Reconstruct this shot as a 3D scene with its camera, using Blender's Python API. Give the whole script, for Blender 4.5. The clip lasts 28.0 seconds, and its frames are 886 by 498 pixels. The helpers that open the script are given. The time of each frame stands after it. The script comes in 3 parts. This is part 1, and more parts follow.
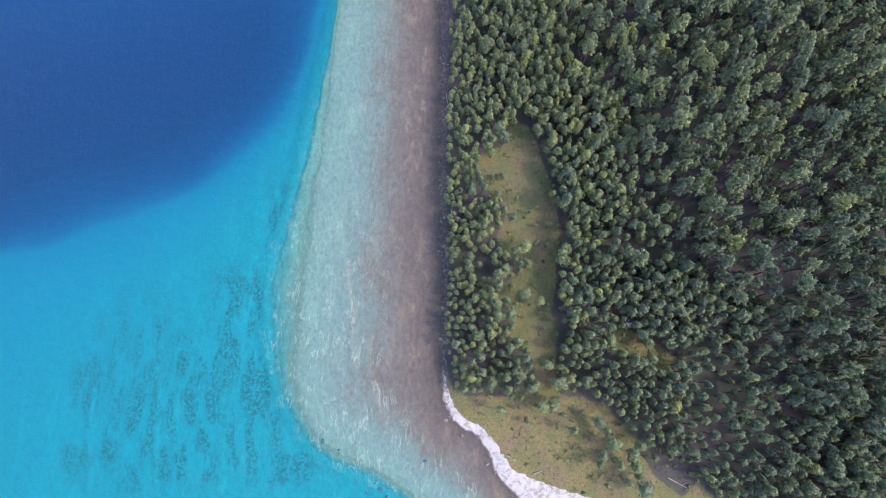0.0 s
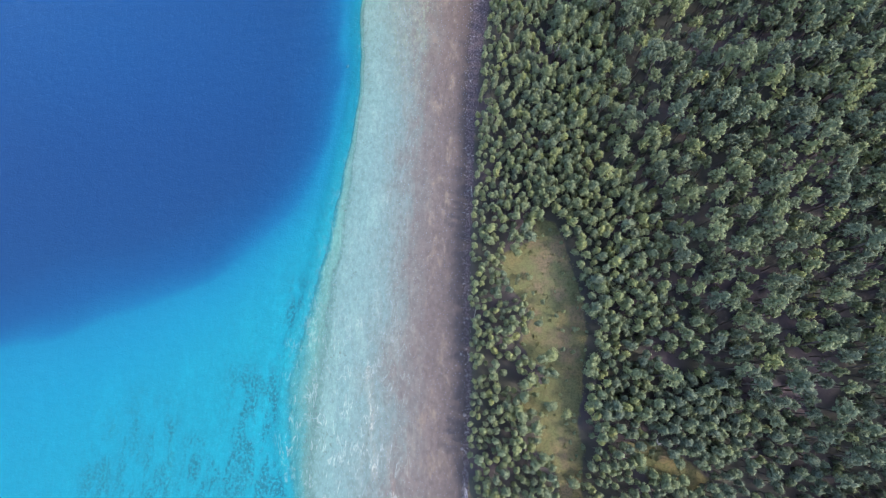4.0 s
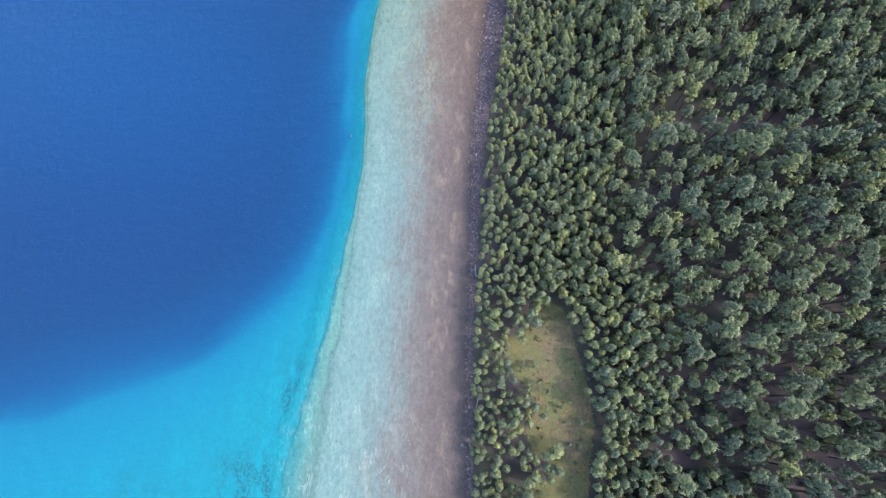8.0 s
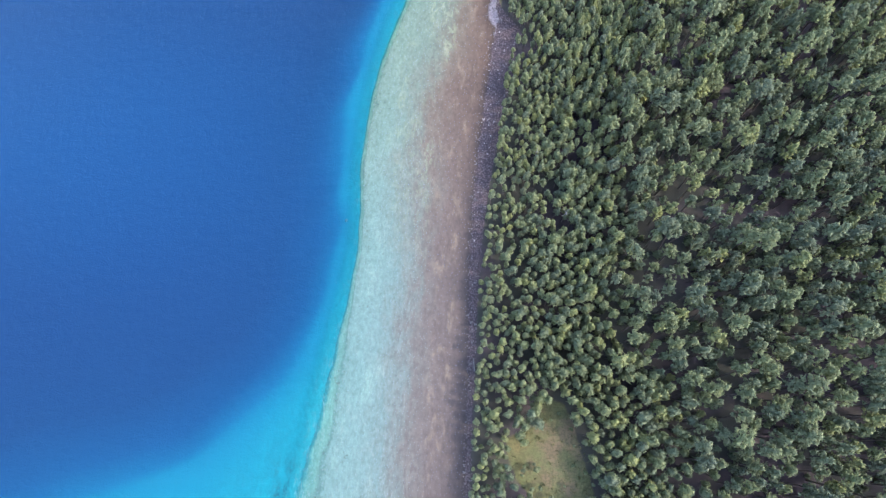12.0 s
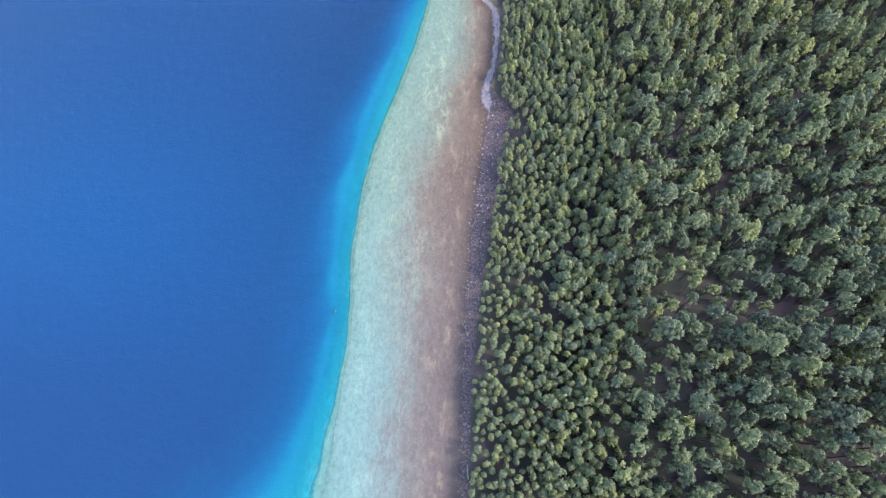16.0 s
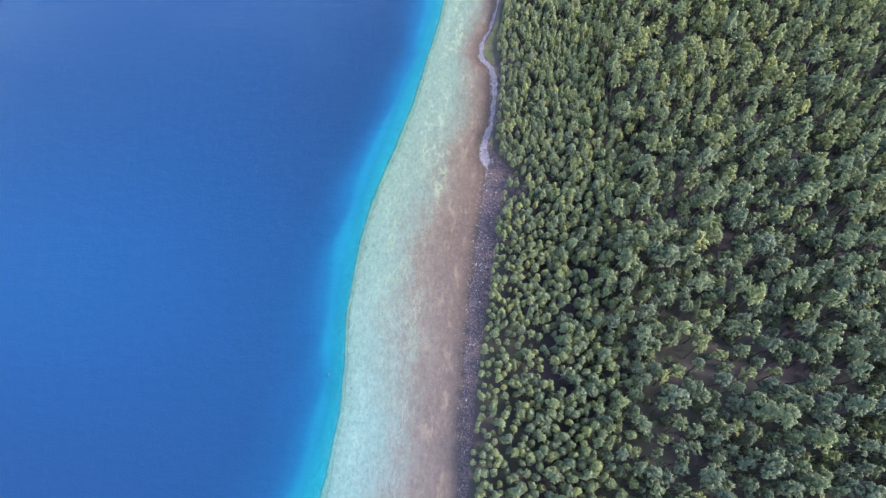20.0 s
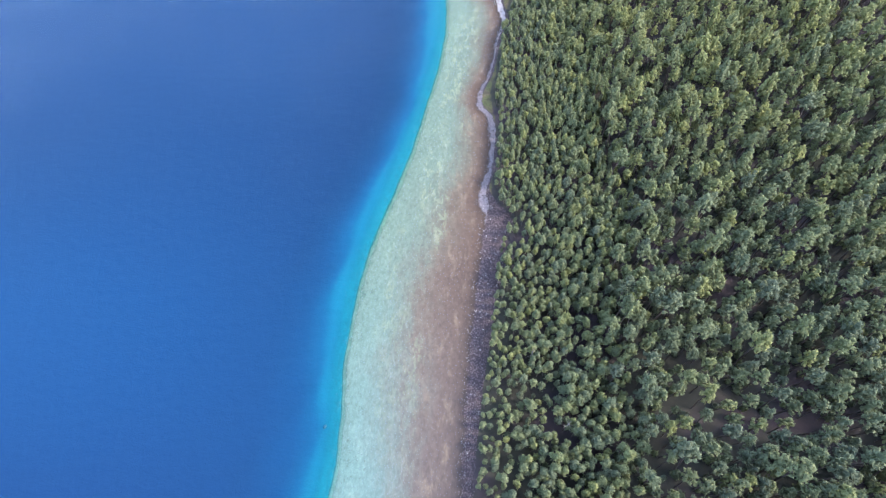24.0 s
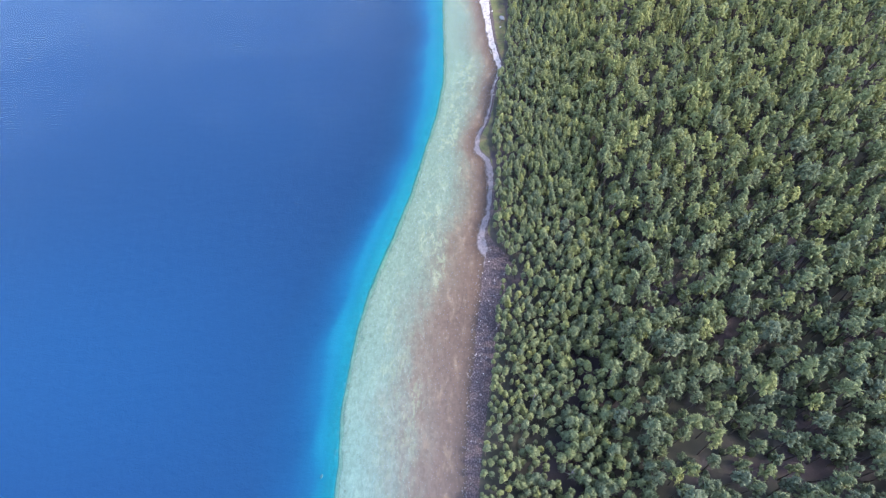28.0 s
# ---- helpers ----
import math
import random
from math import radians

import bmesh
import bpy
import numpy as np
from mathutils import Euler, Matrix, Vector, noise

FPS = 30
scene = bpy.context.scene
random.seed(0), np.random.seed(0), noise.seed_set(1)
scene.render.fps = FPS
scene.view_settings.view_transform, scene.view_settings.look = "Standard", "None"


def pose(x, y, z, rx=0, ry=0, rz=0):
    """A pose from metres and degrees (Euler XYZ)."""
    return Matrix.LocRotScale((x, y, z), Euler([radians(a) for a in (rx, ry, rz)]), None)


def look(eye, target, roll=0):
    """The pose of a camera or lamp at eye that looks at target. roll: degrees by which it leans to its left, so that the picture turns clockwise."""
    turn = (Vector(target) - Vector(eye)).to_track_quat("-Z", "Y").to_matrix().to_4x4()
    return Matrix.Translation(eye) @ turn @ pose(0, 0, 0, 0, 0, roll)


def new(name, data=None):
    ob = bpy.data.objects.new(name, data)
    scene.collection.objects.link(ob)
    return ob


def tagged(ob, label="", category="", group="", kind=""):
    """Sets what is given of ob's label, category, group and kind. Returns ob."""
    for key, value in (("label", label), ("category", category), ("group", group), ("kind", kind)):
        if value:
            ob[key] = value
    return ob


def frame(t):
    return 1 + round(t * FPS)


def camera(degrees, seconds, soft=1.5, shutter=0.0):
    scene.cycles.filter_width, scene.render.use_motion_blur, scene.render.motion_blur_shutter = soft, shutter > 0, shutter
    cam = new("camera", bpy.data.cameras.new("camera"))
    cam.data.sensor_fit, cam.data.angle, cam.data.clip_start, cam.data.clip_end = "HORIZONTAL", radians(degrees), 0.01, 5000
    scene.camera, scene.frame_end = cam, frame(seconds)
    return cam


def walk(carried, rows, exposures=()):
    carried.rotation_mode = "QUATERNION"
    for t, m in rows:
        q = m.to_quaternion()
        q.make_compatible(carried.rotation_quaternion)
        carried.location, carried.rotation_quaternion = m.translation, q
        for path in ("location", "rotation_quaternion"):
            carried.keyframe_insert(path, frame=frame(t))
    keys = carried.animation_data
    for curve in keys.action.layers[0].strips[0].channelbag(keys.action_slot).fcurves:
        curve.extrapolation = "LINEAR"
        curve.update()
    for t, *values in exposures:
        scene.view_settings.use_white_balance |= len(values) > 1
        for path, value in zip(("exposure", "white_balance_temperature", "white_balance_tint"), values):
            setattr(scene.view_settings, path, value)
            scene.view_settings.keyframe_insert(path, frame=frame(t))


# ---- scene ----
cam = camera(78.6, 28.0, soft=1.0)
METRES, EYE, TILT, LEAN, TURN = 66.0, 112.0, -78.0, 0.0, 0.0
ROWS = [
    (0.0, 0.0, 0.0, 0.0, 0.0, 0.0, -0.0),
    (0.5, -0.012, 0.0066, 0.0381, 0.04, 0.09, -0.2),
    (1.0, -0.0236, 0.0129, 0.076, 0.06, 0.18, -0.38),
    (1.5, -0.0337, 0.0193, 0.1141, 0.11, 0.28, -0.52),
    (2.0, -0.0438, 0.0256, 0.1507, 0.12, 0.41, -0.66),
    (2.5, -0.0512, 0.0314, 0.1875, 0.18, 0.51, -0.8),
    (3.0, -0.0594, 0.0385, 0.2231, 0.16, 0.63, -0.91),
    (3.5, -0.0652, 0.0444, 0.2569, 0.19, 0.78, -1.05),
    (5.5, -0.0747, 0.0693, 0.3858, 0.49, 1.43, -1.53),
    (6.0, -0.0755, 0.0761, 0.4127, 0.53, 1.67, -1.65),
    (6.5, -0.0748, 0.0827, 0.4399, 0.58, 1.83, -1.74),
    (7.0, -0.0746, 0.0898, 0.4624, 0.58, 2.05, -1.86),
    (7.5, -0.0713, 0.095, 0.4846, 0.68, 2.23, -1.96),
    (8.0, -0.071, 0.1012, 0.5063, 0.67, 2.41, -2.02),
    (8.5, -0.0701, 0.1065, 0.5283, 0.7, 2.64, -2.06),
    (9.0, -0.0687, 0.111, 0.5512, 0.75, 2.92, -2.08),
    (9.5, -0.0674, 0.116, 0.5742, 0.78, 3.31, -2.1),
    (10.0, -0.0663, 0.1215, 0.5978, 0.8, 3.76, -2.09),
    (10.5, -0.064, 0.1266, 0.6218, 0.85, 4.21, -2.08),
    (11.0, -0.0624, 0.1316, 0.646, 0.88, 4.68, -2.04),
    (11.5, -0.0631, 0.1383, 0.6702, 0.85, 5.22, -1.99),
    (12.0, -0.0593, 0.1436, 0.6965, 0.99, 5.76, -1.92),
    (12.5, -0.0574, 0.1495, 0.723, 1.04, 6.3, -1.85),
    (14.5, -0.0476, 0.1717, 0.8187, 0.98, 8.45, -1.77),
    (15.0, -0.0465, 0.1769, 0.838, 0.92, 8.99, -1.79),
    (15.5, -0.0449, 0.1814, 0.856, 0.9, 9.51, -1.8),
    (16.0, -0.0438, 0.1854, 0.8711, 0.89, 10.06, -1.81),
    (16.5, -0.0434, 0.1892, 0.8845, 0.86, 10.61, -1.82),
    (17.0, -0.0429, 0.1928, 0.8962, 0.85, 11.16, -1.82),
    (17.5, -0.0418, 0.1956, 0.9061, 0.87, 11.73, -1.84),
    (18.0, -0.0409, 0.1982, 0.9147, 0.89, 12.28, -1.85),
    (18.5, -0.0402, 0.2007, 0.9214, 0.9, 12.86, -1.85),
    (19.0, -0.0399, 0.2032, 0.9279, 0.89, 13.4, -1.84),
    (19.5, -0.0394, 0.2057, 0.9326, 0.88, 13.98, -1.83),
    (20.0, -0.0386, 0.2076, 0.937, 0.89, 14.53, -1.81),
    (20.5, -0.0376, 0.2096, 0.9405, 0.9, 15.1, -1.79),
    (21.0, -0.0376, 0.2115, 0.9438, 0.89, 15.66, -1.77),
    (21.5, -0.0374, 0.2136, 0.9453, 0.89, 16.26, -1.76),
    (23.5, -0.0375, 0.2195, 0.9518, 0.93, 18.51, -1.66),
    (24.0, -0.0384, 0.2212, 0.9528, 0.93, 19.07, -1.6),
    (24.5, -0.0388, 0.2223, 0.9533, 0.93, 19.63, -1.55),
    (25.0, -0.0392, 0.2231, 0.9536, 0.94, 20.17, -1.49),
    (25.5, -0.0394, 0.2234, 0.9533, 0.95, 20.71, -1.45),
    (26.0, -0.0396, 0.2235, 0.9537, 0.95, 21.25, -1.4),
    (26.5, -0.0394, 0.2232, 0.9539, 0.95, 21.8, -1.35),
    (27.0, -0.0398, 0.2226, 0.9552, 0.93, 22.34, -1.3),
    (27.5, -0.04, 0.2221, 0.9559, 0.91, 22.91, -1.26),
    (28.0, -0.0402, 0.2214, 0.957, 0.9, 23.47, -1.21),
]
walk(cam, [(t, pose(0, 0, EYE, TILT, LEAN, TURN) @ pose(METRES * x, METRES * y, METRES * z, 90 + pitch, roll, yaw)) for t, x, y, z, yaw, pitch, roll in ROWS],
     exposures=((0, 2.60), (3, 2.74), (8, 2.90), (17, 3.06), (28, 3.07)))


# ---- world and sun ----
SUN_ELEVATION, SUN_ROTATION = radians(44), radians(104)
world = bpy.data.worlds.new("sky")
scene.world = world
world.use_nodes = True
wn = world.node_tree
sky = wn.nodes.new("ShaderNodeTexSky")
sky.sky_type, sky.sun_disc = "NISHITA", False
sky.sun_elevation, sky.sun_rotation = SUN_ELEVATION, SUN_ROTATION
sky.air_density, sky.dust_density, sky.ozone_density = 1.0, 2.1, 0.7
background = wn.nodes["Background"]
background.inputs["Strength"].default_value = 0.15
wn.links.new(sky.outputs["Color"], background.inputs["Color"])
sun = new("sun", bpy.data.lights.new("sun", "SUN"))
sun.data.energy, sun.data.angle, sun.data.color = 0.82, radians(7), (1.0, 0.91, 0.77)
SUN_WAY = Vector((math.sin(SUN_ROTATION) * math.cos(SUN_ELEVATION), math.cos(SUN_ROTATION) * math.cos(SUN_ELEVATION), math.sin(SUN_ELEVATION)))
sun.matrix_world = look(SUN_WAY * 400, (0, 0, 0))


# ---- materials ----
class Nodes:
    """A small helper that wires one node material."""

    def __init__(self, name):
        self.material = bpy.data.materials.new(name)
        self.material.use_nodes = True
        self.tree = self.material.node_tree
        self.tree.nodes.clear()
        self.out = self.tree.nodes.new("ShaderNodeOutputMaterial")

    def add(self, kind, **values):
        node = self.tree.nodes.new(kind)
        for key, value in values.items():
            setattr(node, key, value)
        return node

    def link(self, a, b):
        self.tree.links.new(a, b)

    def put(self, socket, value):
        if hasattr(value, "is_output"):
            self.tree.links.new(value, socket)
        else:
            socket.default_value = value

    def math(self, operation, a, b=0.0, c=0.0, clamp=False):
        node = self.add("ShaderNodeMath", operation=operation, use_clamp=clamp)
        for socket, value in zip(node.inputs, (a, b, c)):
            self.put(socket, value)
        return node.outputs[0]

    def place(self, scale=(1, 1, 1), turn=0.0):
        geo = self.add("ShaderNodeNewGeometry")
        mapping = self.add("ShaderNodeMapping")
        mapping.inputs["Scale"].default_value = scale
        mapping.inputs["Rotation"].default_value = (0, 0, turn)
        self.link(geo.outputs["Position"], mapping.inputs["Vector"])
        return mapping.outputs["Vector"]

    def noise(self, vector, scale, detail=4.0, rough=0.55, warp=0.0):
        node = self.add("ShaderNodeTexNoise")
        self.link(vector, node.inputs["Vector"])
        for key, value in (("Scale", scale), ("Detail", detail), ("Roughness", rough), ("Distortion", warp)):
            node.inputs[key].default_value = value
        return node.outputs["Fac"]

    def step(self, value, low, high, smooth=True):
        node = self.add("ShaderNodeMapRange", interpolation_type="SMOOTHSTEP" if smooth else "LINEAR")
        self.put(node.inputs["Value"], value)
        node.inputs["From Min"].default_value, node.inputs["From Max"].default_value = low, high
        return node.outputs["Result"]

    def ramp(self, value, stops):
        node = self.add("ShaderNodeValToRGB")
        self.put(node.inputs["Fac"], value)
        marks = node.color_ramp.elements
        while len(marks) < len(stops):
            marks.new(1.0)
        for mark, (place, colour) in zip(marks, stops):
            mark.position, mark.color = place, (*colour, 1)
        return node.outputs["Color"]

    def mix(self, factor, a, b, blend="MIX"):
        node = self.add("ShaderNodeMix", data_type="RGBA", blend_type=blend)
        self.put(node.inputs[0], factor)
        for socket, value in ((node.inputs[6], a), (node.inputs[7], b)):
            self.put(socket, value if hasattr(value, "is_output") else (*value, 1))
        return node.outputs[2]

    def bump(self, height, strength, distance):
        node = self.add("ShaderNodeBump")
        node.inputs["Strength"].default_value, node.inputs["Distance"].default_value = strength, distance
        self.link(height, node.inputs["Height"])
        return node.outputs["Normal"]

    def attribute(self, name):
        return self.add("ShaderNodeAttribute", attribute_name=name).outputs["Fac"]

    def surface(self, colour, rough=0.8, normal=None, specular=0.3):
        node = self.add("ShaderNodeBsdfPrincipled")
        self.put(node.inputs["Base Color"], colour if hasattr(colour, "is_output") else (*colour, 1))
        self.put(node.inputs["Roughness"], rough)
        node.inputs["Specular IOR Level"].default_value = specular
        if normal is not None:
            self.link(normal, node.inputs["Normal"])
        self.link(node.outputs[0], self.out.inputs["Surface"])
        return self.material


def ground_material():
    n = Nodes("seabed_and_land")
    geo = n.add("ShaderNodeNewGeometry")
    split = n.add("ShaderNodeSeparateXYZ")
    n.link(geo.outputs["Position"], split.inputs[0])
    flat, along = n.place(), n.place((1.0, 0.28, 1.0))
    broad = n.noise(flat, 0.07, 4)
    patch = n.noise(flat, 0.35, 5)
    grain = n.noise(flat, 2.2, 5, 0.65)
    streak = n.noise(along, 0.5, 5, 0.6, 0.6)
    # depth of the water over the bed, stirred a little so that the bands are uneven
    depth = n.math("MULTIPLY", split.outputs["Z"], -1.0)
    stirred = n.math("MULTIPLY_ADD", n.math("SUBTRACT", broad, 0.5), 0.35, n.math("MULTIPLY_ADD", n.math("SUBTRACT", streak, 0.5), 0.35, 0.0))
    fine = n.math("MULTIPLY", n.math("SUBTRACT", n.noise(flat, 1.1, 6, 0.7), 0.5), 0.16)
    calm = n.math("SUBTRACT", 1.0, n.math("MULTIPLY", n.step(depth, 0.8, 1.0), 0.6))
    stir = n.math("MULTIPLY", n.math("ADD", fine, n.math("MULTIPLY", stirred, calm)), n.step(depth, 0.02, 0.35))
    # north of the stony bank the brown margin is narrower
    narrow = n.math("MULTIPLY", n.step(split.outputs["Y"], 122, 165), n.step(depth, 0.04, 0.26))
    narrow = n.math("MULTIPLY", narrow, n.math("SUBTRACT", 1.0, n.step(depth, 0.5, 0.95)))
    shelf_depth = n.math("MULTIPLY", n.math("ADD", n.math("MULTIPLY_ADD", narrow, 0.2, depth), stir), 0.5)
    shelf = n.ramp(shelf_depth, SHELF_STOPS)
    # the northern shelf carries a greener film of algae
    north = n.math("MULTIPLY", n.step(split.outputs["Y"], 60, 150), 0.95)
    shelf = n.mix(north, shelf, n.mix(1.0, shelf, (1.0, 0.86, 0.71), "MULTIPLY"))
    # light lost with depth is put into the bed's colour as turquoise to blue
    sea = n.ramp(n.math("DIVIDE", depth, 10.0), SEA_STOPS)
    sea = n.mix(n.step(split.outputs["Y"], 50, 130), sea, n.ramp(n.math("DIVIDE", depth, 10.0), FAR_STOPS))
    sea = n.mix(n.math("MULTIPLY", n.step(split.outputs["Y"], 85, 180), n.step(depth, 3.0, 5.0)), sea, n.mix(1.0, sea, (0.76, 0.69, 0.73), "MULTIPLY"))
    # past the point the open water is clearer and bluer
    clear = n.step(split.outputs["Y"], 15, 85)
    sea = n.mix(clear, sea, n.mix(1.0, sea, (0.5, 0.92, 0.97), "MULTIPLY"))
    south = n.math("SUBTRACT", 1.0, n.step(split.outputs["Y"], 8, 42))
    shelf = n.mix(n.math("MULTIPLY", south, 0.85), shelf, n.ramp(shelf_depth, SOFT_STOPS))
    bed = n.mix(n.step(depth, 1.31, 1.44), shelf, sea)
    # pale green clumps of algae in the middle of the northern shelf, tan patches towards the shore
    clumps = n.math("MULTIPLY", n.step(n.noise(n.place((1.0, 0.5, 1.0)), 0.62, 5, 0.68, 0.5), 0.49, 0.58), n.step(n.noise(n.place((1.0, 0.3, 1.0)), 0.12, 3), 0.42, 0.58))
    clumps = n.math("MULTIPLY", clumps, n.math("MULTIPLY", n.step(depth, 0.28, 0.42), n.math("SUBTRACT", 1.0, n.step(depth, 0.72, 0.92))))
    bed = n.mix(n.math("MULTIPLY", clumps, n.math("MULTIPLY", north, 0.7)), bed, (0.128, 0.154, 0.106))
    tan = n.math("MULTIPLY", n.step(n.noise(n.place((1.0, 0.4, 1.0)), 0.36, 6, 0.7, 0.3), 0.5, 0.68), n.math("MULTIPLY", n.step(depth, 0.07, 0.14), n.math("SUBTRACT", 1.0, n.step(depth, 0.26, 0.4))))
    bed = n.mix(n.math("MULTIPLY", tan, 0.6), bed, (0.124, 0.096, 0.074))
    # pale squiggles on the outer shelf
    lines = n.noise(along, 0.5, 7, 0.62, 0.7)
    thin = n.math("SUBTRACT", 1.0, n.step(n.math("ABSOLUTE", n.math("SUBTRACT", lines, 0.5)), 0.0, 0.03))
    where = n.math("MULTIPLY", n.math("MULTIPLY", n.step(depth, 0.25, 0.5), n.step(patch, 0.45, 0.6)), n.math("SUBTRACT", 1.0, n.step(depth, 1.0, 2.0)))
    bed = n.mix(n.math("MULTIPLY", n.math("MULTIPLY", thin, where), n.math("MULTIPLY_ADD", south, 0.4, 0.16)), bed, (0.18, 0.21, 0.20))
    speck = n.step(n.noise(flat, 2.4, 4, 0.75), 0.60, 0.70)
    bed = n.mix(n.math("MULTIPLY", n.math("MULTIPLY", speck, n.step(depth, 0.02, 0.2)), n.math("MULTIPLY", n.math("SUBTRACT", 1.0, n.step(depth, 0.9, 1.6)), 0.35)), bed, (0.16, 0.15, 0.14))
    dot = n.math("MULTIPLY", n.step(n.noise(flat, 1.7, 3, 0.6, 0.4), 0.60, 0.66), n.step(n.noise(flat, 0.16, 3), 0.46, 0.60))
    dot = n.math("MULTIPLY", dot, n.math("MULTIPLY", n.step(depth, 0.3, 0.6), n.math("SUBTRACT", 1.0, n.step(depth, 1.1, 1.3))))
    bed = n.mix(n.math("MULTIPLY", dot, 0.55), bed, (0.045, 0.062, 0.062))
    # dark beds of sea grass on the turquoise flat, in rows along the shore
    rows = n.noise(n.place((0.35, 0.11, 1.0), radians(-4)), 1.0, 5, 0.6, 0.3)
    blades = n.noise(flat, 1.9, 5, 0.75)
    weed = n.math("MULTIPLY", n.step(rows, 0.42, 0.56), n.step(blades, 0.40, 0.56))
    weed = n.math("MULTIPLY", weed, n.math("MULTIPLY", n.step(depth, 1.45, 1.7), n.math("SUBTRACT", 1.0, n.step(depth, 2.0, 2.8))))
    bed = n.mix(n.math("MULTIPLY", weed, n.math("MULTIPLY_ADD", n.attribute("weed"), 0.8, 0.14)), bed, (0.005, 0.060, 0.082))
    furrow = n.math("MULTIPLY", n.attribute("track"), n.step(grain, 0.3, 0.55))
    bed = n.mix(n.math("MULTIPLY", furrow, 0.4), bed, n.mix(1.0, bed, (1.9, 1.35, 1.2), "MULTIPLY"))
    mottle = n.noise(n.place((1.0, 0.6, 1.0)), 1.3, 8, 0.78, 0.3)
    rough = n.math("SUBTRACT", 1.0, n.math("MULTIPLY", n.step(depth, 1.4, 3.0), 0.85))
    bed = n.mix(n.math("MULTIPLY", n.step(mottle, 0.38, 0.64), n.math("MULTIPLY", rough, 0.75)), bed, n.mix(1.0, bed, (0.66, 0.69, 0.70), "MULTIPLY"))
    bed = n.mix(n.math("MULTIPLY", n.step(n.noise(along, 0.22, 5, 0.65, 0.5), 0.5, 0.68), n.math("MULTIPLY", rough, 0.5)), bed, n.mix(1.0, bed, (1.34, 1.28, 1.2), "MULTIPLY"))
    bed = n.mix(n.math("MULTIPLY", grain, n.math("MULTIPLY", rough, 0.3)), bed, n.mix(1.0, bed, (0.72, 0.74, 0.76), "MULTIPLY"))
    # land: litter and soil under the pines, grass in the clearings, stones and white sand at the water
    # the soil's own purple brown, pushed bluer for the shade between the pines
    soil = n.mix(n.step(patch, 0.35, 0.65), (0.034, 0.027, 0.036), (0.052, 0.039, 0.046))
    soil = n.mix(n.math("MULTIPLY", n.step(broad, 0.36, 0.55), 0.75), soil, (0.028, 0.033, 0.022))
    soil = n.mix(n.math("MULTIPLY", grain, 0.5), soil, (0.032, 0.027, 0.024))
    grass = n.mix(n.step(patch, 0.38, 0.62), (0.100, 0.080, 0.038), (0.070, 0.069, 0.030))
    green = n.math("MULTIPLY", n.step(split.outputs["Y"], -6, 6), n.step(n.noise(flat, 0.11, 3), 0.36, 0.5))
    grass = n.mix(n.math("MULTIPLY", green, 0.6), grass, (0.066, 0.076, 0.034))
    grass = n.mix(n.math("MULTIPLY", n.step(n.noise(flat, 0.17, 5, 0.6), 0.48, 0.62), 0.7), grass, (0.104, 0.070, 0.050))
    grass = n.mix(n.math("MULTIPLY", n.step(grain, 0.42, 0.62), 0.62), grass, (0.036, 0.036, 0.017))
    stones = n.add("ShaderNodeTexVoronoi", feature="F1")
    n.link(flat, stones.inputs["Vector"])
    stones.inputs["Scale"].default_value = 2.6
    pebble = n.ramp(n.math("MULTIPLY", stones.outputs["Distance"], 1.6), ((0.0, (0.092, 0.070, 0.076)), (0.5, (0.062, 0.046, 0.051)), (1.0, (0.034, 0.026, 0.030))))
    toss = n.add("ShaderNodeSeparateColor")
    n.link(stones.outputs["Color"], toss.inputs[0])
    pebble = n.mix(n.math("MULTIPLY", n.step(toss.outputs[0], 0.9, 0.95), n.step(patch, 0.48, 0.6)), pebble, (0.12, 0.104, 0.112))
    sand = n.mix(n.math("MULTIPLY", n.step(n.noise(flat, 0.9, 6, 0.7, 0.6), 0.45, 0.62), 0.9), (0.235, 0.212, 0.218), (0.13, 0.112, 0.113))
    # the trees' shade on the northern sand strip, put into its colour as lilac grey
    sand_shade = n.math("MULTIPLY", n.step(split.outputs["Y"], 60, 100), n.math("SUBTRACT", 1.0, n.step(split.outputs["Y"], 196, 226)))
    sand = n.mix(sand_shade, sand, n.mix(n.step(n.noise(flat, 1.6, 5, 0.7), 0.4, 0.64), (0.128, 0.112, 0.124), (0.082, 0.070, 0.080)))
    land = n.mix(n.step(n.math("ADD", n.attribute("grass"), n.math("MULTIPLY", n.math("SUBTRACT", patch, 0.5), 0.8)), 0.35, 0.65), soil, grass)
    land = n.mix(n.step(n.math("ADD", n.attribute("stone"), n.math("MULTIPLY", n.math("SUBTRACT", grain, 0.5), 0.9)), 0.35, 0.65), land, pebble)
    land = n.mix(n.step(n.math("ADD", n.attribute("sand"), n.math("MULTIPLY", n.math("SUBTRACT", n.noise(flat, 0.7, 5, 0.6), 0.5), 1.0)), 0.42, 0.6), land, sand)
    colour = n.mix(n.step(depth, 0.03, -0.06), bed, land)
    height = n.math("ADD", grain, n.math("MULTIPLY", patch, 2.0))
    return n.surface(colour, 0.9, n.bump(height, 0.5, 0.12), 0.15)


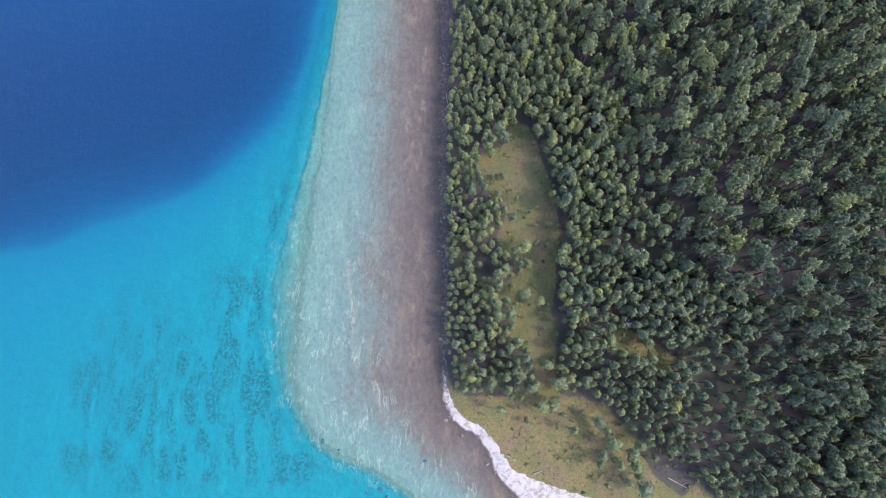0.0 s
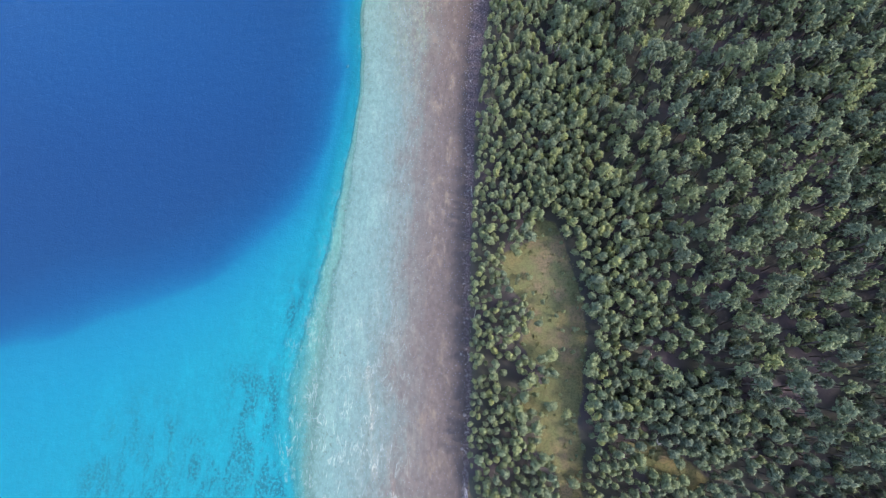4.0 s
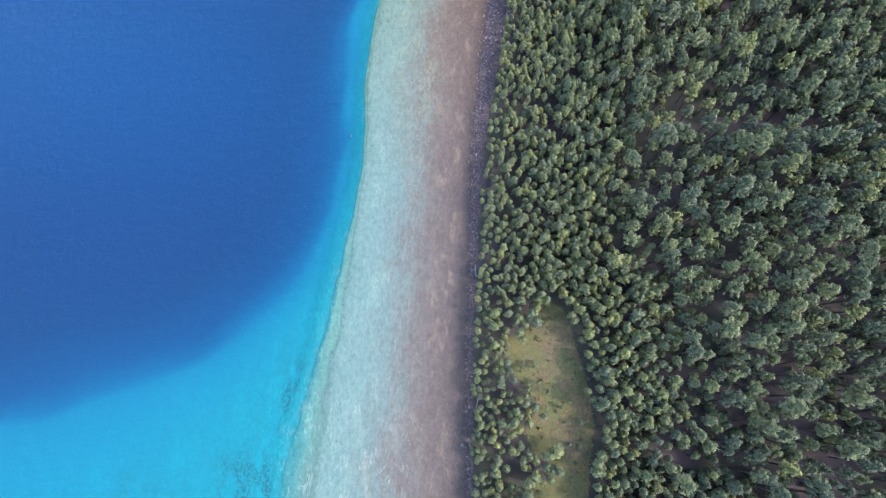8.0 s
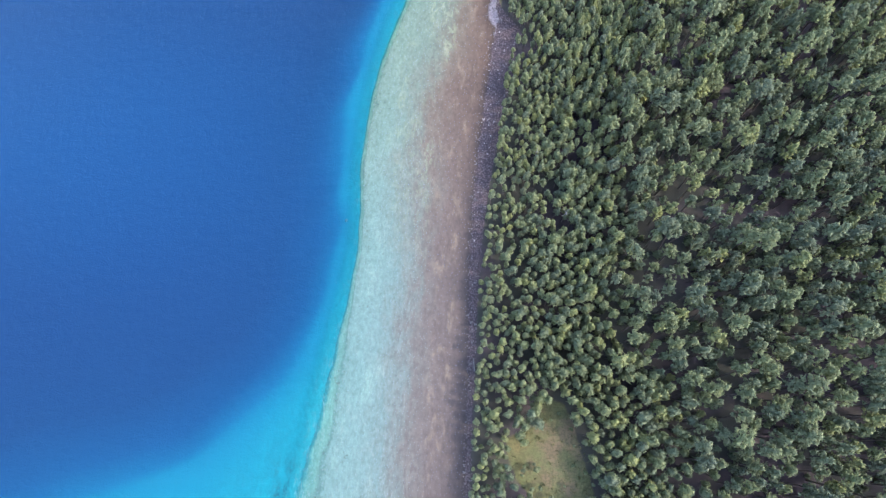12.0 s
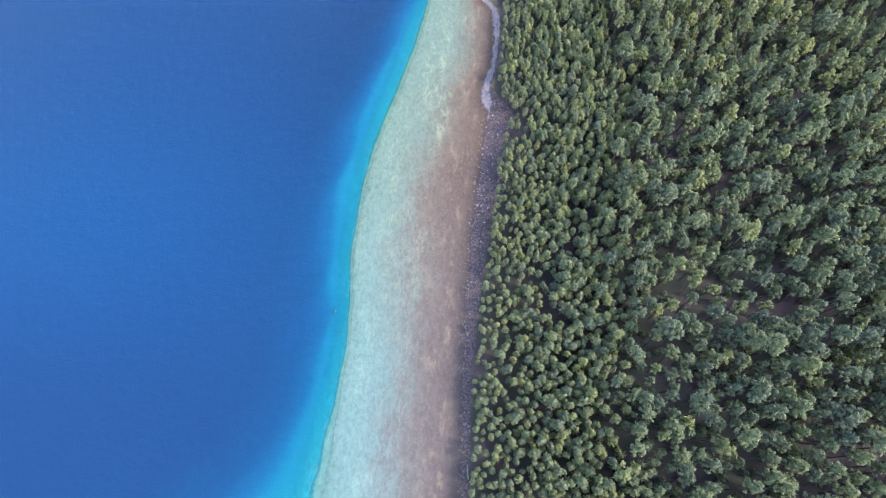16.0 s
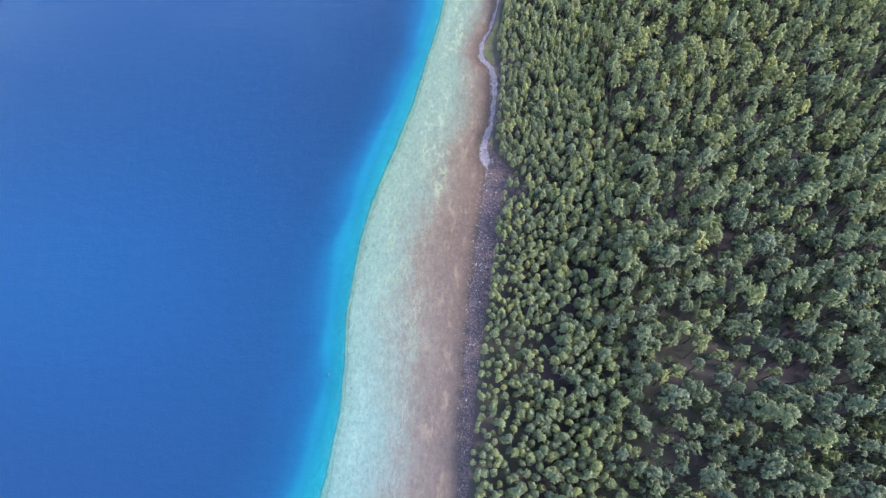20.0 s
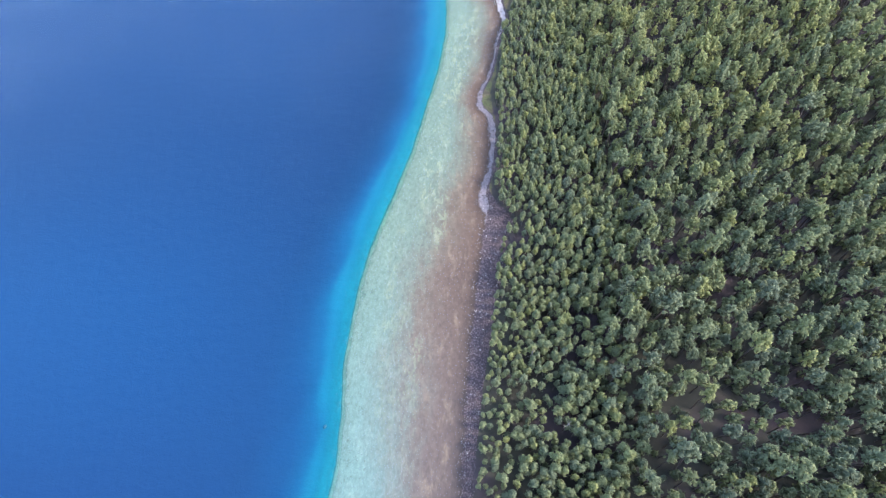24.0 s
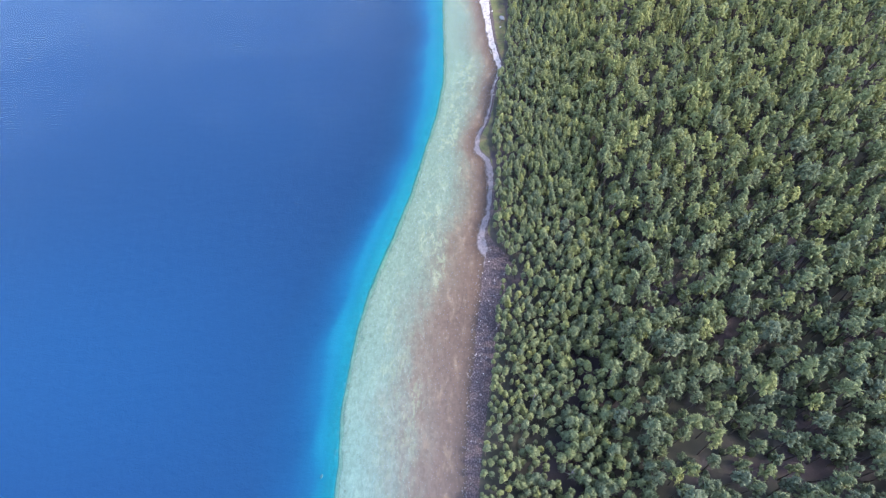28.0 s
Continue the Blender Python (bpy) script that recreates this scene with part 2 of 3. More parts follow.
SHELF_STOPS = (
    (0.000, (0.0399, 0.0319, 0.0313)), (0.040, (0.0570, 0.0450, 0.0440)), (0.120, (0.0715, 0.0590, 0.0565)), (0.200, (0.0775, 0.0735, 0.0700)),
    (0.270, (0.0798, 0.0983, 0.0955)), (0.360, (0.0775, 0.1211, 0.1191)), (0.425, (0.0790, 0.1320, 0.1290)),
    (0.490, (0.0700, 0.1230, 0.1190)), (0.511, (0.0470, 0.0970, 0.0950)), (0.540, (0.0580, 0.1270, 0.1130)), (0.600, (0.0480, 0.1250, 0.1170)),
    (0.622, (0.0200, 0.0960, 0.1050)), (0.643, (0.0100, 0.0790, 0.0950)), (0.665, (0.0060, 0.1120, 0.1400)),
)
SOFT_STOPS = SHELF_STOPS[:7] + (
    (0.480, (0.0700, 0.1240, 0.1180)), (0.505, (0.0520, 0.0980, 0.0920)), (0.545, (0.0470, 0.1010, 0.0960)), (0.575, (0.0320, 0.1130, 0.1160)),
    (0.610, (0.0150, 0.0940, 0.1060)), (0.630, (0.0240, 0.1120, 0.1180)), (0.645, (0.0110, 0.0890, 0.1050)), (0.670, (0.0060, 0.1120, 0.1400)),
)
# bed colours by depth, with the blue that deep water leaves painted in
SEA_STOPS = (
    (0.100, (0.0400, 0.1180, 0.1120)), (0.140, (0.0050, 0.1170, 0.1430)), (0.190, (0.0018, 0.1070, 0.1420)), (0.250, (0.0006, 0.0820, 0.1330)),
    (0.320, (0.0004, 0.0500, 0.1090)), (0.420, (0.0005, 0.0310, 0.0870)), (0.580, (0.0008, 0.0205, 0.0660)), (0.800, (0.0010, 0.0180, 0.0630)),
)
# deepest stops brighten again: the sky's sheen on open water, put into the colour
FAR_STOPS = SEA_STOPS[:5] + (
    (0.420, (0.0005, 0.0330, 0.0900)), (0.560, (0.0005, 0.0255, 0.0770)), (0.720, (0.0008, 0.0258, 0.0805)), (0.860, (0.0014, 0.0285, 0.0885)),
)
GROUND = ground_material()


def water_material():
    n = Nodes("lake_water")
    ripple = n.noise(n.place((0.28, 1.0, 1.0), radians(9)), 1.0, 2, 0.45, 0.5)
    swell = n.noise(n.place((0.4, 1.0, 1.0), radians(-6)), 0.11, 2)
    gust = n.math("MULTIPLY_ADD", n.step(n.noise(n.place((0.6, 1.0, 1.0), radians(20)), 0.02, 3), 0.35, 0.65), 0.7, 0.3)
    height = n.math("MULTIPLY", n.math("ADD", ripple, n.math("MULTIPLY", swell, 0.8)), n.math("MULTIPLY", gust, n.attribute("open")))
    normal = n.bump(height, 1.0, 0.34)
    facing = n.add("ShaderNodeLayerWeight")
    facing.inputs["Blend"].default_value = 0.5
    n.link(normal, facing.inputs["Normal"])
    mirror = n.math("MULTIPLY_ADD", n.math("POWER", facing.outputs["Facing"], 5.0), 0.75, 0.004, clamp=True)
    gloss = n.add("ShaderNodeBsdfGlossy")
    gloss.inputs["Roughness"].default_value = 0.18
    n.link(normal, gloss.inputs["Normal"])
    clear = n.add("ShaderNodeBsdfTransparent")
    join = n.add("ShaderNodeMixShader")
    n.link(mirror, join.inputs[0])
    n.link(clear.outputs[0], join.inputs[1])
    n.link(gloss.outputs[0], join.inputs[2])
    n.link(join.outputs[0], n.out.inputs["Surface"])
    return n.material


WATER = water_material()


def needle_material():
    n = Nodes("pine_needles")
    info = n.add("ShaderNodeObjectInfo")
    tone = n.math("ADD", n.attribute("tone"), n.math("MULTIPLY", n.math("SUBTRACT", info.outputs["Random"], 0.5), 0.35), clamp=True)
    colour = n.ramp(tone, ((0.0, (0.076, 0.095, 0.075)), (0.35, (0.098, 0.120, 0.080)), (0.7, (0.126, 0.147, 0.080)), (1.0, (0.168, 0.182, 0.080))))
    leaf = n.add("ShaderNodeNewGeometry").outputs["Random Per Island"]
    colour = n.mix(leaf, n.mix(1.0, colour, (0.80, 0.82, 0.83), "MULTIPLY"), n.mix(1.0, colour, (1.24, 1.22, 1.18), "MULTIPLY"))
    flat = n.place()
    colour = n.mix(n.math("MULTIPLY", n.step(n.noise(flat, 0.06, 3), 0.4, 0.65), 0.35), colour, n.mix(1.0, colour, (1.16, 1.06, 0.92), "MULTIPLY"))
    face = n.add("ShaderNodeBsdfPrincipled")
    n.link(colour, face.inputs["Base Color"])
    face.inputs["Roughness"].default_value = 0.6
    face.inputs["Specular IOR Level"].default_value = 0.1
    back = n.add("ShaderNodeBsdfTranslucent")
    n.link(colour, back.inputs["Color"])
    join = n.add("ShaderNodeMixShader")
    join.inputs[0].default_value = 0.45
    n.link(face.outputs[0], join.inputs[1])
    n.link(back.outputs[0], join.inputs[2])
    n.link(join.outputs[0], n.out.inputs["Surface"])
    return n.material


def plain_material(name, dark, light, scale, rough=0.85, bump=0.4):
    n = Nodes(name)
    vector = n.add("ShaderNodeTexCoord").outputs["Object"]
    fine = n.noise(vector, scale, 5, 0.65)
    wide = n.noise(vector, scale * 0.2, 3)
    info = n.add("ShaderNodeObjectInfo").outputs["Random"]
    colour = n.mix(n.step(n.math("MULTIPLY_ADD", wide, 0.6, n.math("MULTIPLY", fine, 0.4)), 0.35, 0.65), dark, light)
    colour = n.mix(n.math("MULTIPLY", info, 0.35), colour, n.mix(1.0, colour, (0.6, 0.6, 0.62), "MULTIPLY"))
    return n.surface(colour, rough, n.bump(fine, bump, 0.05), 0.25)


NEEDLES = needle_material()
BARK = plain_material("pine_bark", (0.04, 0.033, 0.031), (0.09, 0.072, 0.064), 6.0)
DEADWOOD = plain_material("bleached_wood", (0.10, 0.094, 0.09), (0.19, 0.18, 0.172), 5.0)
ROCK = plain_material("shore_rock", (0.055, 0.048, 0.052), (0.15, 0.134, 0.138), 3.0)
PALE_ROCK = plain_material("pale_rock", (0.17, 0.155, 0.16), (0.30, 0.28, 0.285), 3.0)
# blue of the water above is put into the rock's colour
WET_ROCK = plain_material("sunken_rock", (0.008, 0.05, 0.075), (0.02, 0.08, 0.11), 2.0)


def island_material(name, stops):
    """Colour that changes from stone to stone."""
    n = Nodes(name)
    pick = n.add("ShaderNodeNewGeometry").outputs["Random Per Island"]
    fine = n.noise(n.place(), 9.0, 4)
    colour = n.mix(n.math("MULTIPLY", fine, 0.5), n.ramp(pick, stops), (0.06, 0.055, 0.055))
    return n.surface(colour, 0.85, n.bump(fine, 0.4, 0.03), 0.25)


COBBLE = island_material("shore_cobbles", ((0.0, (0.048, 0.037, 0.041)), (0.7, (0.080, 0.064, 0.069)), (0.93, (0.115, 0.098, 0.104)), (1.0, (0.27, 0.25, 0.26))))
TUSSOCK = plain_material("dry_tussock", (0.055, 0.055, 0.024), (0.115, 0.105, 0.045), 4.0)


# ---- the plan: lines of the shore, seen from above, south to north ----
SHORE = [(150, -75), (75, -48), (34, -35), (20, -29), (13.7, -24.6), (10.5, -21.5), (9.5, -17.9), (7.3, -14.2), (3.5, -12.1), (0.7, -9.4), (0.0, -5), (-0.2, 3), (0.1, 10), (0.2, 19),
         (-0.4, 29), (-0.6, 42), (-0.4, 55), (-0.5, 67), (-0.6, 80), (0.0, 96), (1.2, 111), (2.6, 124), (3.8, 135.7), (4.8, 140.3), (3.5, 143.2), (2.6, 147), (3.2, 150.4), (4.8, 154.5), (5.8, 159), (5.9, 166), (5.8, 172),
         (4.9, 175.4), (2.7, 178.0), (2.1, 182), (3.4, 186.3), (5.7, 191.3), (7.2, 198), (7.9, 204), (8.9, 210), (10.5, 215), (10.0, 220.5), (8.5, 227), (7.4, 235), (6.5, 247), (5.0, 258.4), (2, 285), (8, 330), (30, 420), (120, 620)]
SHELF = [(135, -80), (60, -56), (20, -38), (5, -30), (-4.8, -25.5), (-9.3, -22.7), (-14.9, -19.6), (-20.5, -17.5), (-25.1, -14.7), (-28.2, -9.5), (-29.8, -4), (-30.3, 2.8), (-29.9, 9.7), (-29.4, 19), (-28.7, 28.5),
         (-27.7, 37), (-27.0, 46), (-26.2, 55.3), (-25.3, 66), (-24.8, 76), (-24.4, 87), (-24.8, 95), (-25.6, 103.5), (-25.1, 111), (-24.3, 120.5), (-22.6, 130), (-19.8, 141.2), (-17.0, 151), (-14.3, 161.6), (-12.5, 171),
         (-11.0, 181), (-9.2, 190), (-7.5, 201.5), (-6.3, 213), (-6.9, 226), (-7.5, 242), (-7.9, 260), (-11, 285), (-6, 330), (10, 420), (100, 640)]
DEEP = [(-420.0, -60), (-240.0, -20), (-140.0, 8), (-93.0, 23.2), (-78.0, 28.2), (-62.0, 34.2), (-52.0, 39.5), (-44.5, 46), (-36.7, 55.2), (-32.2, 68.2), (-30.2, 84), (-30.5, 97),
        (-30.9, 118), (-29.1, 134), (-24.8, 150), (-19.2, 168), (-14.8, 190), (-13.2, 215), (-13.4, 258), (-18.6, 290), (-15, 335), (1, 425), (90, 655)]
FOREST = [(150, -62), (74, -40), (58, -30), (50.5, -23.5), (45, -17.5), (38, -14.8), (34.5, -11), (32, -7.5), (28, -5.5), (14, -5), (2.6, -6.3), (0.5, 2), (0.6, 10), (0.7, 20), (0.4, 29), (0.5, 42), (0.8, 52), (1.4, 64), (1.6, 76),
          (2.5, 88), (3.7, 94.5), (4.4, 100), (5.2, 110), (6.2, 116), (6.0, 124), (7.0, 129), (9.0, 134), (10.2, 138), (9.6, 141.5), (7.2, 144), (6.6, 151), (7.6, 162), (8.2, 172),
          (7.4, 179), (7.0, 185), (8.4, 190), (9.2, 196), (9.4, 207), (11.6, 214), (13.4, 225), (14.9, 242), (15, 258), (10, 285), (16, 330), (38, 420), (130, 620)]
GLADE = [(15.1, 52.5), (13.7, 47.1), (10.6, 45.8), (7.5, 44.5), (7.8, 41.3), (9.2, 37.4), (12.2, 34.2), (13.3, 30.5), (12.1, 27.4), (10.8, 25.6), (13.1, 22.5), (16.0, 21.1), (16.3, 18.3), (13.6, 16.6),
         (11.2, 15.1), (11.4, 12.5), (14.6, 11.3), (14.8, 8.4), (13.3, 5.6), (16.7, 2.7), (18.2, -0.6), (18.7, -7), (23.1, -7), (22.8, 0.5), (23.1, 6.1), (22.1, 10.7), (23.5, 16.6), (23.8, 22.5),
         (24.6, 27.4), (24.2, 31.1), (23.2, 37.4), (21.6, 42.6), (20.5, 46.5), (18.8, 51.1)]
SMALL_GLADE = [(29.9, 6.7), (35.1, 7.8), (39.6, 6.1), (44, 3.3), (47.1, 0.5), (44, -2.8), (40.3, 0), (36, -0.6), (34, 3.5)]
BARE_SOIL = [(38.5, -16.4), (44.7, -17), (48.5, -22), (46, -25), (41, -21)]
# open stands of tall pines with bare soil between: middle, half widths and how much wider the trees stand
OPEN_STANDS = [(45, 92, 7, 5, 0.5), (61, 88, 12, 3.5, 0.3), (57, -7, 10, 13, 0.6), (41, 22.5, 3, 2.5, 1.0), (8, 19.5, 2.4, 2.6, 0.8), (66, 18, 8, 6, 0.3), (11, 136, 2.5, 4, 0.6), (14, 97, 3, 2.5, 0.6), (70, 62, 7, 4, 0.3), (47, 52, 6, 3, 0.25)]
# pale furrows in the bed: two ends of each
TRACKS = [((-44.6, -5), (-43.2, -24)), ((-58.8, 4.5), (-56.4, -24)), ((-15.5, 5), (-11.9, -11.5)), ((-20.1, 20.3), (-17.4, -0.6)), ((-71.6, 0), (-69.6, -24))]
# sea grass beds on the flat: middle and half widths
WEED = [(-51, -14, 6, 9.5), (-50, 1, 6, 5), (-73, -6, 3, 16), (-67, -4, 2, 18), (-61, -6, 3, 18), (-38, -10, 5.5, 11), (-40, 10, 9, 10), (-33, -19, 7, 4), (-33, 28, 5, 10)]


def rounded(line):
    """The same line with its corners cut twice."""
    p = np.array(line, float)
    for _ in range(2):
        q = np.empty((2 * len(p), 2))
        q[0], q[-1] = p[0], p[-1]
        q[1:-1:2], q[2:-1:2] = p[:-1] * 0.75 + p[1:] * 0.25, p[:-1] * 0.25 + p[1:] * 0.75
        p = q
    return p


SHORE, SHELF, DEEP, FOREST = rounded(SHORE), rounded(SHELF), rounded(DEEP), rounded(FOREST)


def line_distance(x, y, line):
    """Distance to a line on the plan; positive on the landward (right-hand) side."""
    p = np.array(line, float)
    best = np.full(x.shape, 1e18)
    for (ax, ay), (bx, by) in zip(p[:-1], p[1:]):
        dx, dy = bx - ax, by - ay
        k = np.clip(((x - ax) * dx + (y - ay) * dy) / (dx * dx + dy * dy), 0, 1)
        best = np.minimum(best, (x - ax - k * dx) ** 2 + (y - ay - k * dy) ** 2)
    edge = np.interp(y, p[:, 1], p[:, 0])
    return np.sqrt(best) * np.where(x >= edge, 1.0, -1.0)


def ring_distance(x, y, ring):
    """Distance to a closed ring on the plan; positive inside it."""
    p = np.array(list(ring) + [ring[0]], float)
    best, inside = np.full(x.shape, 1e18), np.zeros(x.shape, bool)
    for (ax, ay), (bx, by) in zip(p[:-1], p[1:]):
        dx, dy = bx - ax, by - ay
        k = np.clip(((x - ax) * dx + (y - ay) * dy) / (dx * dx + dy * dy), 0, 1)
        best = np.minimum(best, (x - ax - k * dx) ** 2 + (y - ay - k * dy) ** 2)
        if dy:
            inside ^= ((ay > y) != (by > y)) & (x < (y - ay) / dy * dx + ax)
    return np.sqrt(best) * np.where(inside, 1.0, -1.0)


def smooth(v, low, high):
    k = np.clip((v - low) / (high - low), 0, 1)
    return k * k * (3 - 2 * k)


WAVES = np.random.RandomState(7).uniform(-1, 1, (18, 3))


def lumps(x, y, size):
    """A soft random relief between about -1 and 1."""
    total = np.zeros(np.shape(x))
    for i, (a, b, c) in enumerate(WAVES):
        k = (1.0 + i * 0.35) / size
        total = total + np.sin(k * (a * x + b * y) * 2.2 + c * 9 + i) / (1 + 0.22 * i)
    return total / 4.0


def ground_height(x, y):
    x, y = np.asarray(x, float), np.asarray(y, float)
    shore = line_distance(x, y, SHORE) + 0.45 * lumps(x, y, 2.2)
    edge = line_distance(x, y, SHELF) + 0.2 * lumps(x, y, 6.0)
    deep = line_distance(x, y, DEEP) + 1.2 * lumps(x, y, 14.0)
    rise = 0.012 + 0.108 * smooth(y, -12, 75)
    land = 0.02 + 0.42 * smooth(shore, 0, 2.5) + rise * np.maximum(shore - 4.0, 0) * smooth(shore, 4, 30)
    land = np.minimum(land, 14 + 0.01 * shore) + 0.25 * lumps(x, y, 16.0) * smooth(shore, 2, 14)
    u = np.maximum(-shore, 0) / (np.maximum(-shore, 0) + np.maximum(edge, 0) + 1e-6)
    shelf = -(0.03 + 0.97 * u ** 1.1)
    v = np.maximum(-edge, 0) / (np.maximum(-edge, 0) + np.maximum(deep, 0) + 1e-6)
    out = np.maximum(-edge, 0)
    lip = np.interp(y, [-20, -10, -5, 3, 12, 23, 32, 42, 61, 72, 85, 110, 125, 142, 160, 190, 212, 226, 260], [1.2, 2.0, 3.4, 5.2, 6.6, 6.8, 5.4, 4.3, 3.8, 2.9, 2.1, 2.0, 2.4, 3.4, 3.9, 3.4, 2.2, 1.4, 1.3])
    quick = smooth(y, 40, 85)
    slope = -(1.0 + 0.3 * np.minimum(out / lip, 1) + (0.5 - 0.25 * quick) * smooth(out - lip, 0, 3.6 - 1.6 * quick) + (1.02 + 0.25 * quick) * v ** (2.0 - quick))
    far = np.maximum(-deep, 0)
    sea = -(2.82 + 1.2 * quick * (1 - np.exp(-far / 9.0)) + (6.0 - 1.2 * quick) * (1 - np.exp(-far / 25.0)))
    z = np.where(shore > 0, land, np.where(edge > 0, shelf, np.where(deep > 0, slope, sea)))
    return z


def spread(low, high, step, reach):
    """Even steps between low and high, then ever longer ones out to the horizon."""
    middle = list(np.arange(low, high + step * 0.5, step))
    outer, gap = [], step
    while not outer or outer[-1] < reach:
        gap *= 1.35
        outer.append((outer[-1] if outer else 0.0) + gap)
    return np.array([low - o for o in reversed(outer)] + middle + [middle[-1] + o for o in outer])


def sheet(name, xs, ys, height, material):
    gx, gy = np.meshgrid(xs, ys)
    gz = height(gx, gy)
    me = bpy.data.meshes.new(name)
    rows, cols = gx.shape
    index = np.arange(rows * cols).reshape(rows, cols)
    quads = np.stack([index[:-1, :-1], index[:-1, 1:], index[1:, 1:], index[1:, :-1]], -1).reshape(-1)
    me.vertices.add(rows * cols)
    me.vertices.foreach_set("co", np.stack([gx, gy, gz], -1).astype(np.float32).ravel())
    me.loops.add(len(quads))
    me.loops.foreach_set("vertex_index", quads.astype(np.int32))
    me.polygons.add(len(quads) // 4)
    me.polygons.foreach_set("loop_start", np.arange(0, len(quads), 4, dtype=np.int32))
    me.polygons.foreach_set("use_smooth", np.ones(len(quads) // 4, bool))
    me.update(calc_edges=True)
    me.materials.append(material)
    return new(name, me), gx.ravel(), gy.ravel()


ground, gx, gy = sheet("ground", spread(-125, 130, 0.7, 2300), spread(-40, 275, 0.7, 2300), ground_height, GROUND)
tagged(ground, "pale lake shelf, bed tinted deep blue for the water above, wooded shore soil", "ground", kind="structure")
forest_side = line_distance(gx, gy, FOREST)
shore_side = line_distance(gx, gy, SHORE)
glade_side = np.maximum(np.maximum(ring_distance(gx, gy, GLADE), ring_distance(gx, gy, SMALL_GLADE)), -30)
headland = smooth(-gy, 3, 9) * smooth(-forest_side, -3, 3) * (1 - 0.9 * smooth(ring_distance(gx, gy, BARE_SOIL), -1.5, 1.0))
beach_width = np.interp(gy, [-40, -27, -23, -20, -17, -12, -8, -4, 0, 138, 141, 144, 151, 158, 163, 170, 175, 178, 182, 186, 191, 197, 208, 215, 221, 231, 247, 258, 300],
                        [9, 8, 5.5, 3.2, 2.2, 1.9, 1.6, 0.8, 0, 0, 0.5, 2.2, 2.0, 1.1, 1.4, 1.9, 1.7, 1.4, 1.7, 1.1, 0.9, 0.7, 0.7, 1.2, 1.7, 2.0, 2.2, 3.6, 4])
stone_width = np.interp(gy, [-40, -8, -2, 30, 60, 80, 100, 125, 140, 150, 200, 300], [0, 0.4, 0.8, 0.9, 1.6, 2.2, 3.6, 5.5, 6.5, 2.2, 1.2, 6])
for name, values in (
    ("grass", np.maximum(smooth(glade_side, -1.5, 1.5), np.maximum(headland, smooth(-forest_side, -0.5, 1.0) * 0.6 * smooth(gy, -14, -6)))),
    ("sand", smooth(beach_width - shore_side, -0.6, 0.6) * (beach_width > 0.05) * np.interp(gy, [-5, 120, 150, 170, 180, 205, 225, 260], [1, 0.8, 0.85, 0.85, 0.9, 0.9, 0.95, 1])),
    ("track", np.max([smooth(0.75 - np.abs(line_distance(gx + 0.25 * lumps(gx, gy, 2.0), gy, t[::-1])), 0, 0.7) for t in TRACKS], axis=0)),
    ("weed", np.clip(sum(smooth(1.5 - np.maximum(abs(gx - a) / c, abs(gy - b) / d), 0.2, 0.8) for a, b, c, d in WEED), 0, 1)),
    ("stone", smooth(stone_width - shore_side, -0.8, 0.8)),
):
    ground.data.attributes.new(name, "FLOAT", "POINT").data.foreach_set("value", values.astype(np.float32))

water, wx, wy = sheet("water", spread(-300, 40, 5, 2300), spread(-100, 300, 5, 2300), lambda x, y: 0 * x, WATER)
water.data.attributes.new("open", "FLOAT", "POINT").data.foreach_set("value", (0.12 + 0.88 * smooth(-line_distance(wx, wy, DEEP), -4, 22)).astype(np.float32))
tagged(water, "clear rippled lake water, turquoise to deep blue", "water", kind="structure")


# ---- trees ----
# single pines and bushes in the clearing and on the headland: place and crown radius
SINGLE = [(11.3, -8.6, 1.4), (22.3, -3.3, 1.9), (19.4, -8.1, 1.7), (21.4, -7.9, 1.8), (30.0, -10.8, 1.6), (24.7, -12.3, 1.2), (32.2, -14.4, 1.9), (30.1, -16.5, 1.5), (29.8, -18.5, 1.2), (33.0, -18.5, 1.6), (36.2, -18.5, 1.8), (35.8, -16.6, 1.6),
          (37.6, -15.2, 1.5), (37.8, -22.7, 1.9), (34.4, -21.5, 1.2), (36.6, -20.6, 1.1), (31.3, -12.6, 1.1), (15.1, -2.2, 1.9), (20.2, 0.0, 1.4), (17.2, -4.6, 1.3), (13.4, -6.4, 0.9), (27.2, -9.2, 0.8), (16.3, -10.9, 0.9), (31.1, -22.7, 0.7), (23.7, -18.0, 0.6), (8.1, -9.7, 0.5),
          (16.5, 23.4, 1.8), (15.2, 22.4, 1.4), (16.2, 14.0, 1.4), (17.2, 19.6, 1.3), (19.6, 12.3, 1.2), (21.3, 10.8, 0.6), (13.7, 9.7, 1.5), (12.8, 18.4, 1.3), (14.3, 29.7, 1.2), (12.6, 31.2, 1.1), (22.4, 34.6, 1.1), (13.0, 47.2, 1.4), (10.2, 44.0, 1.1), (35.8, 5.6, 0.8), (40.2, 4.2, 1.4), (37.6, 1.2, 1.2)]


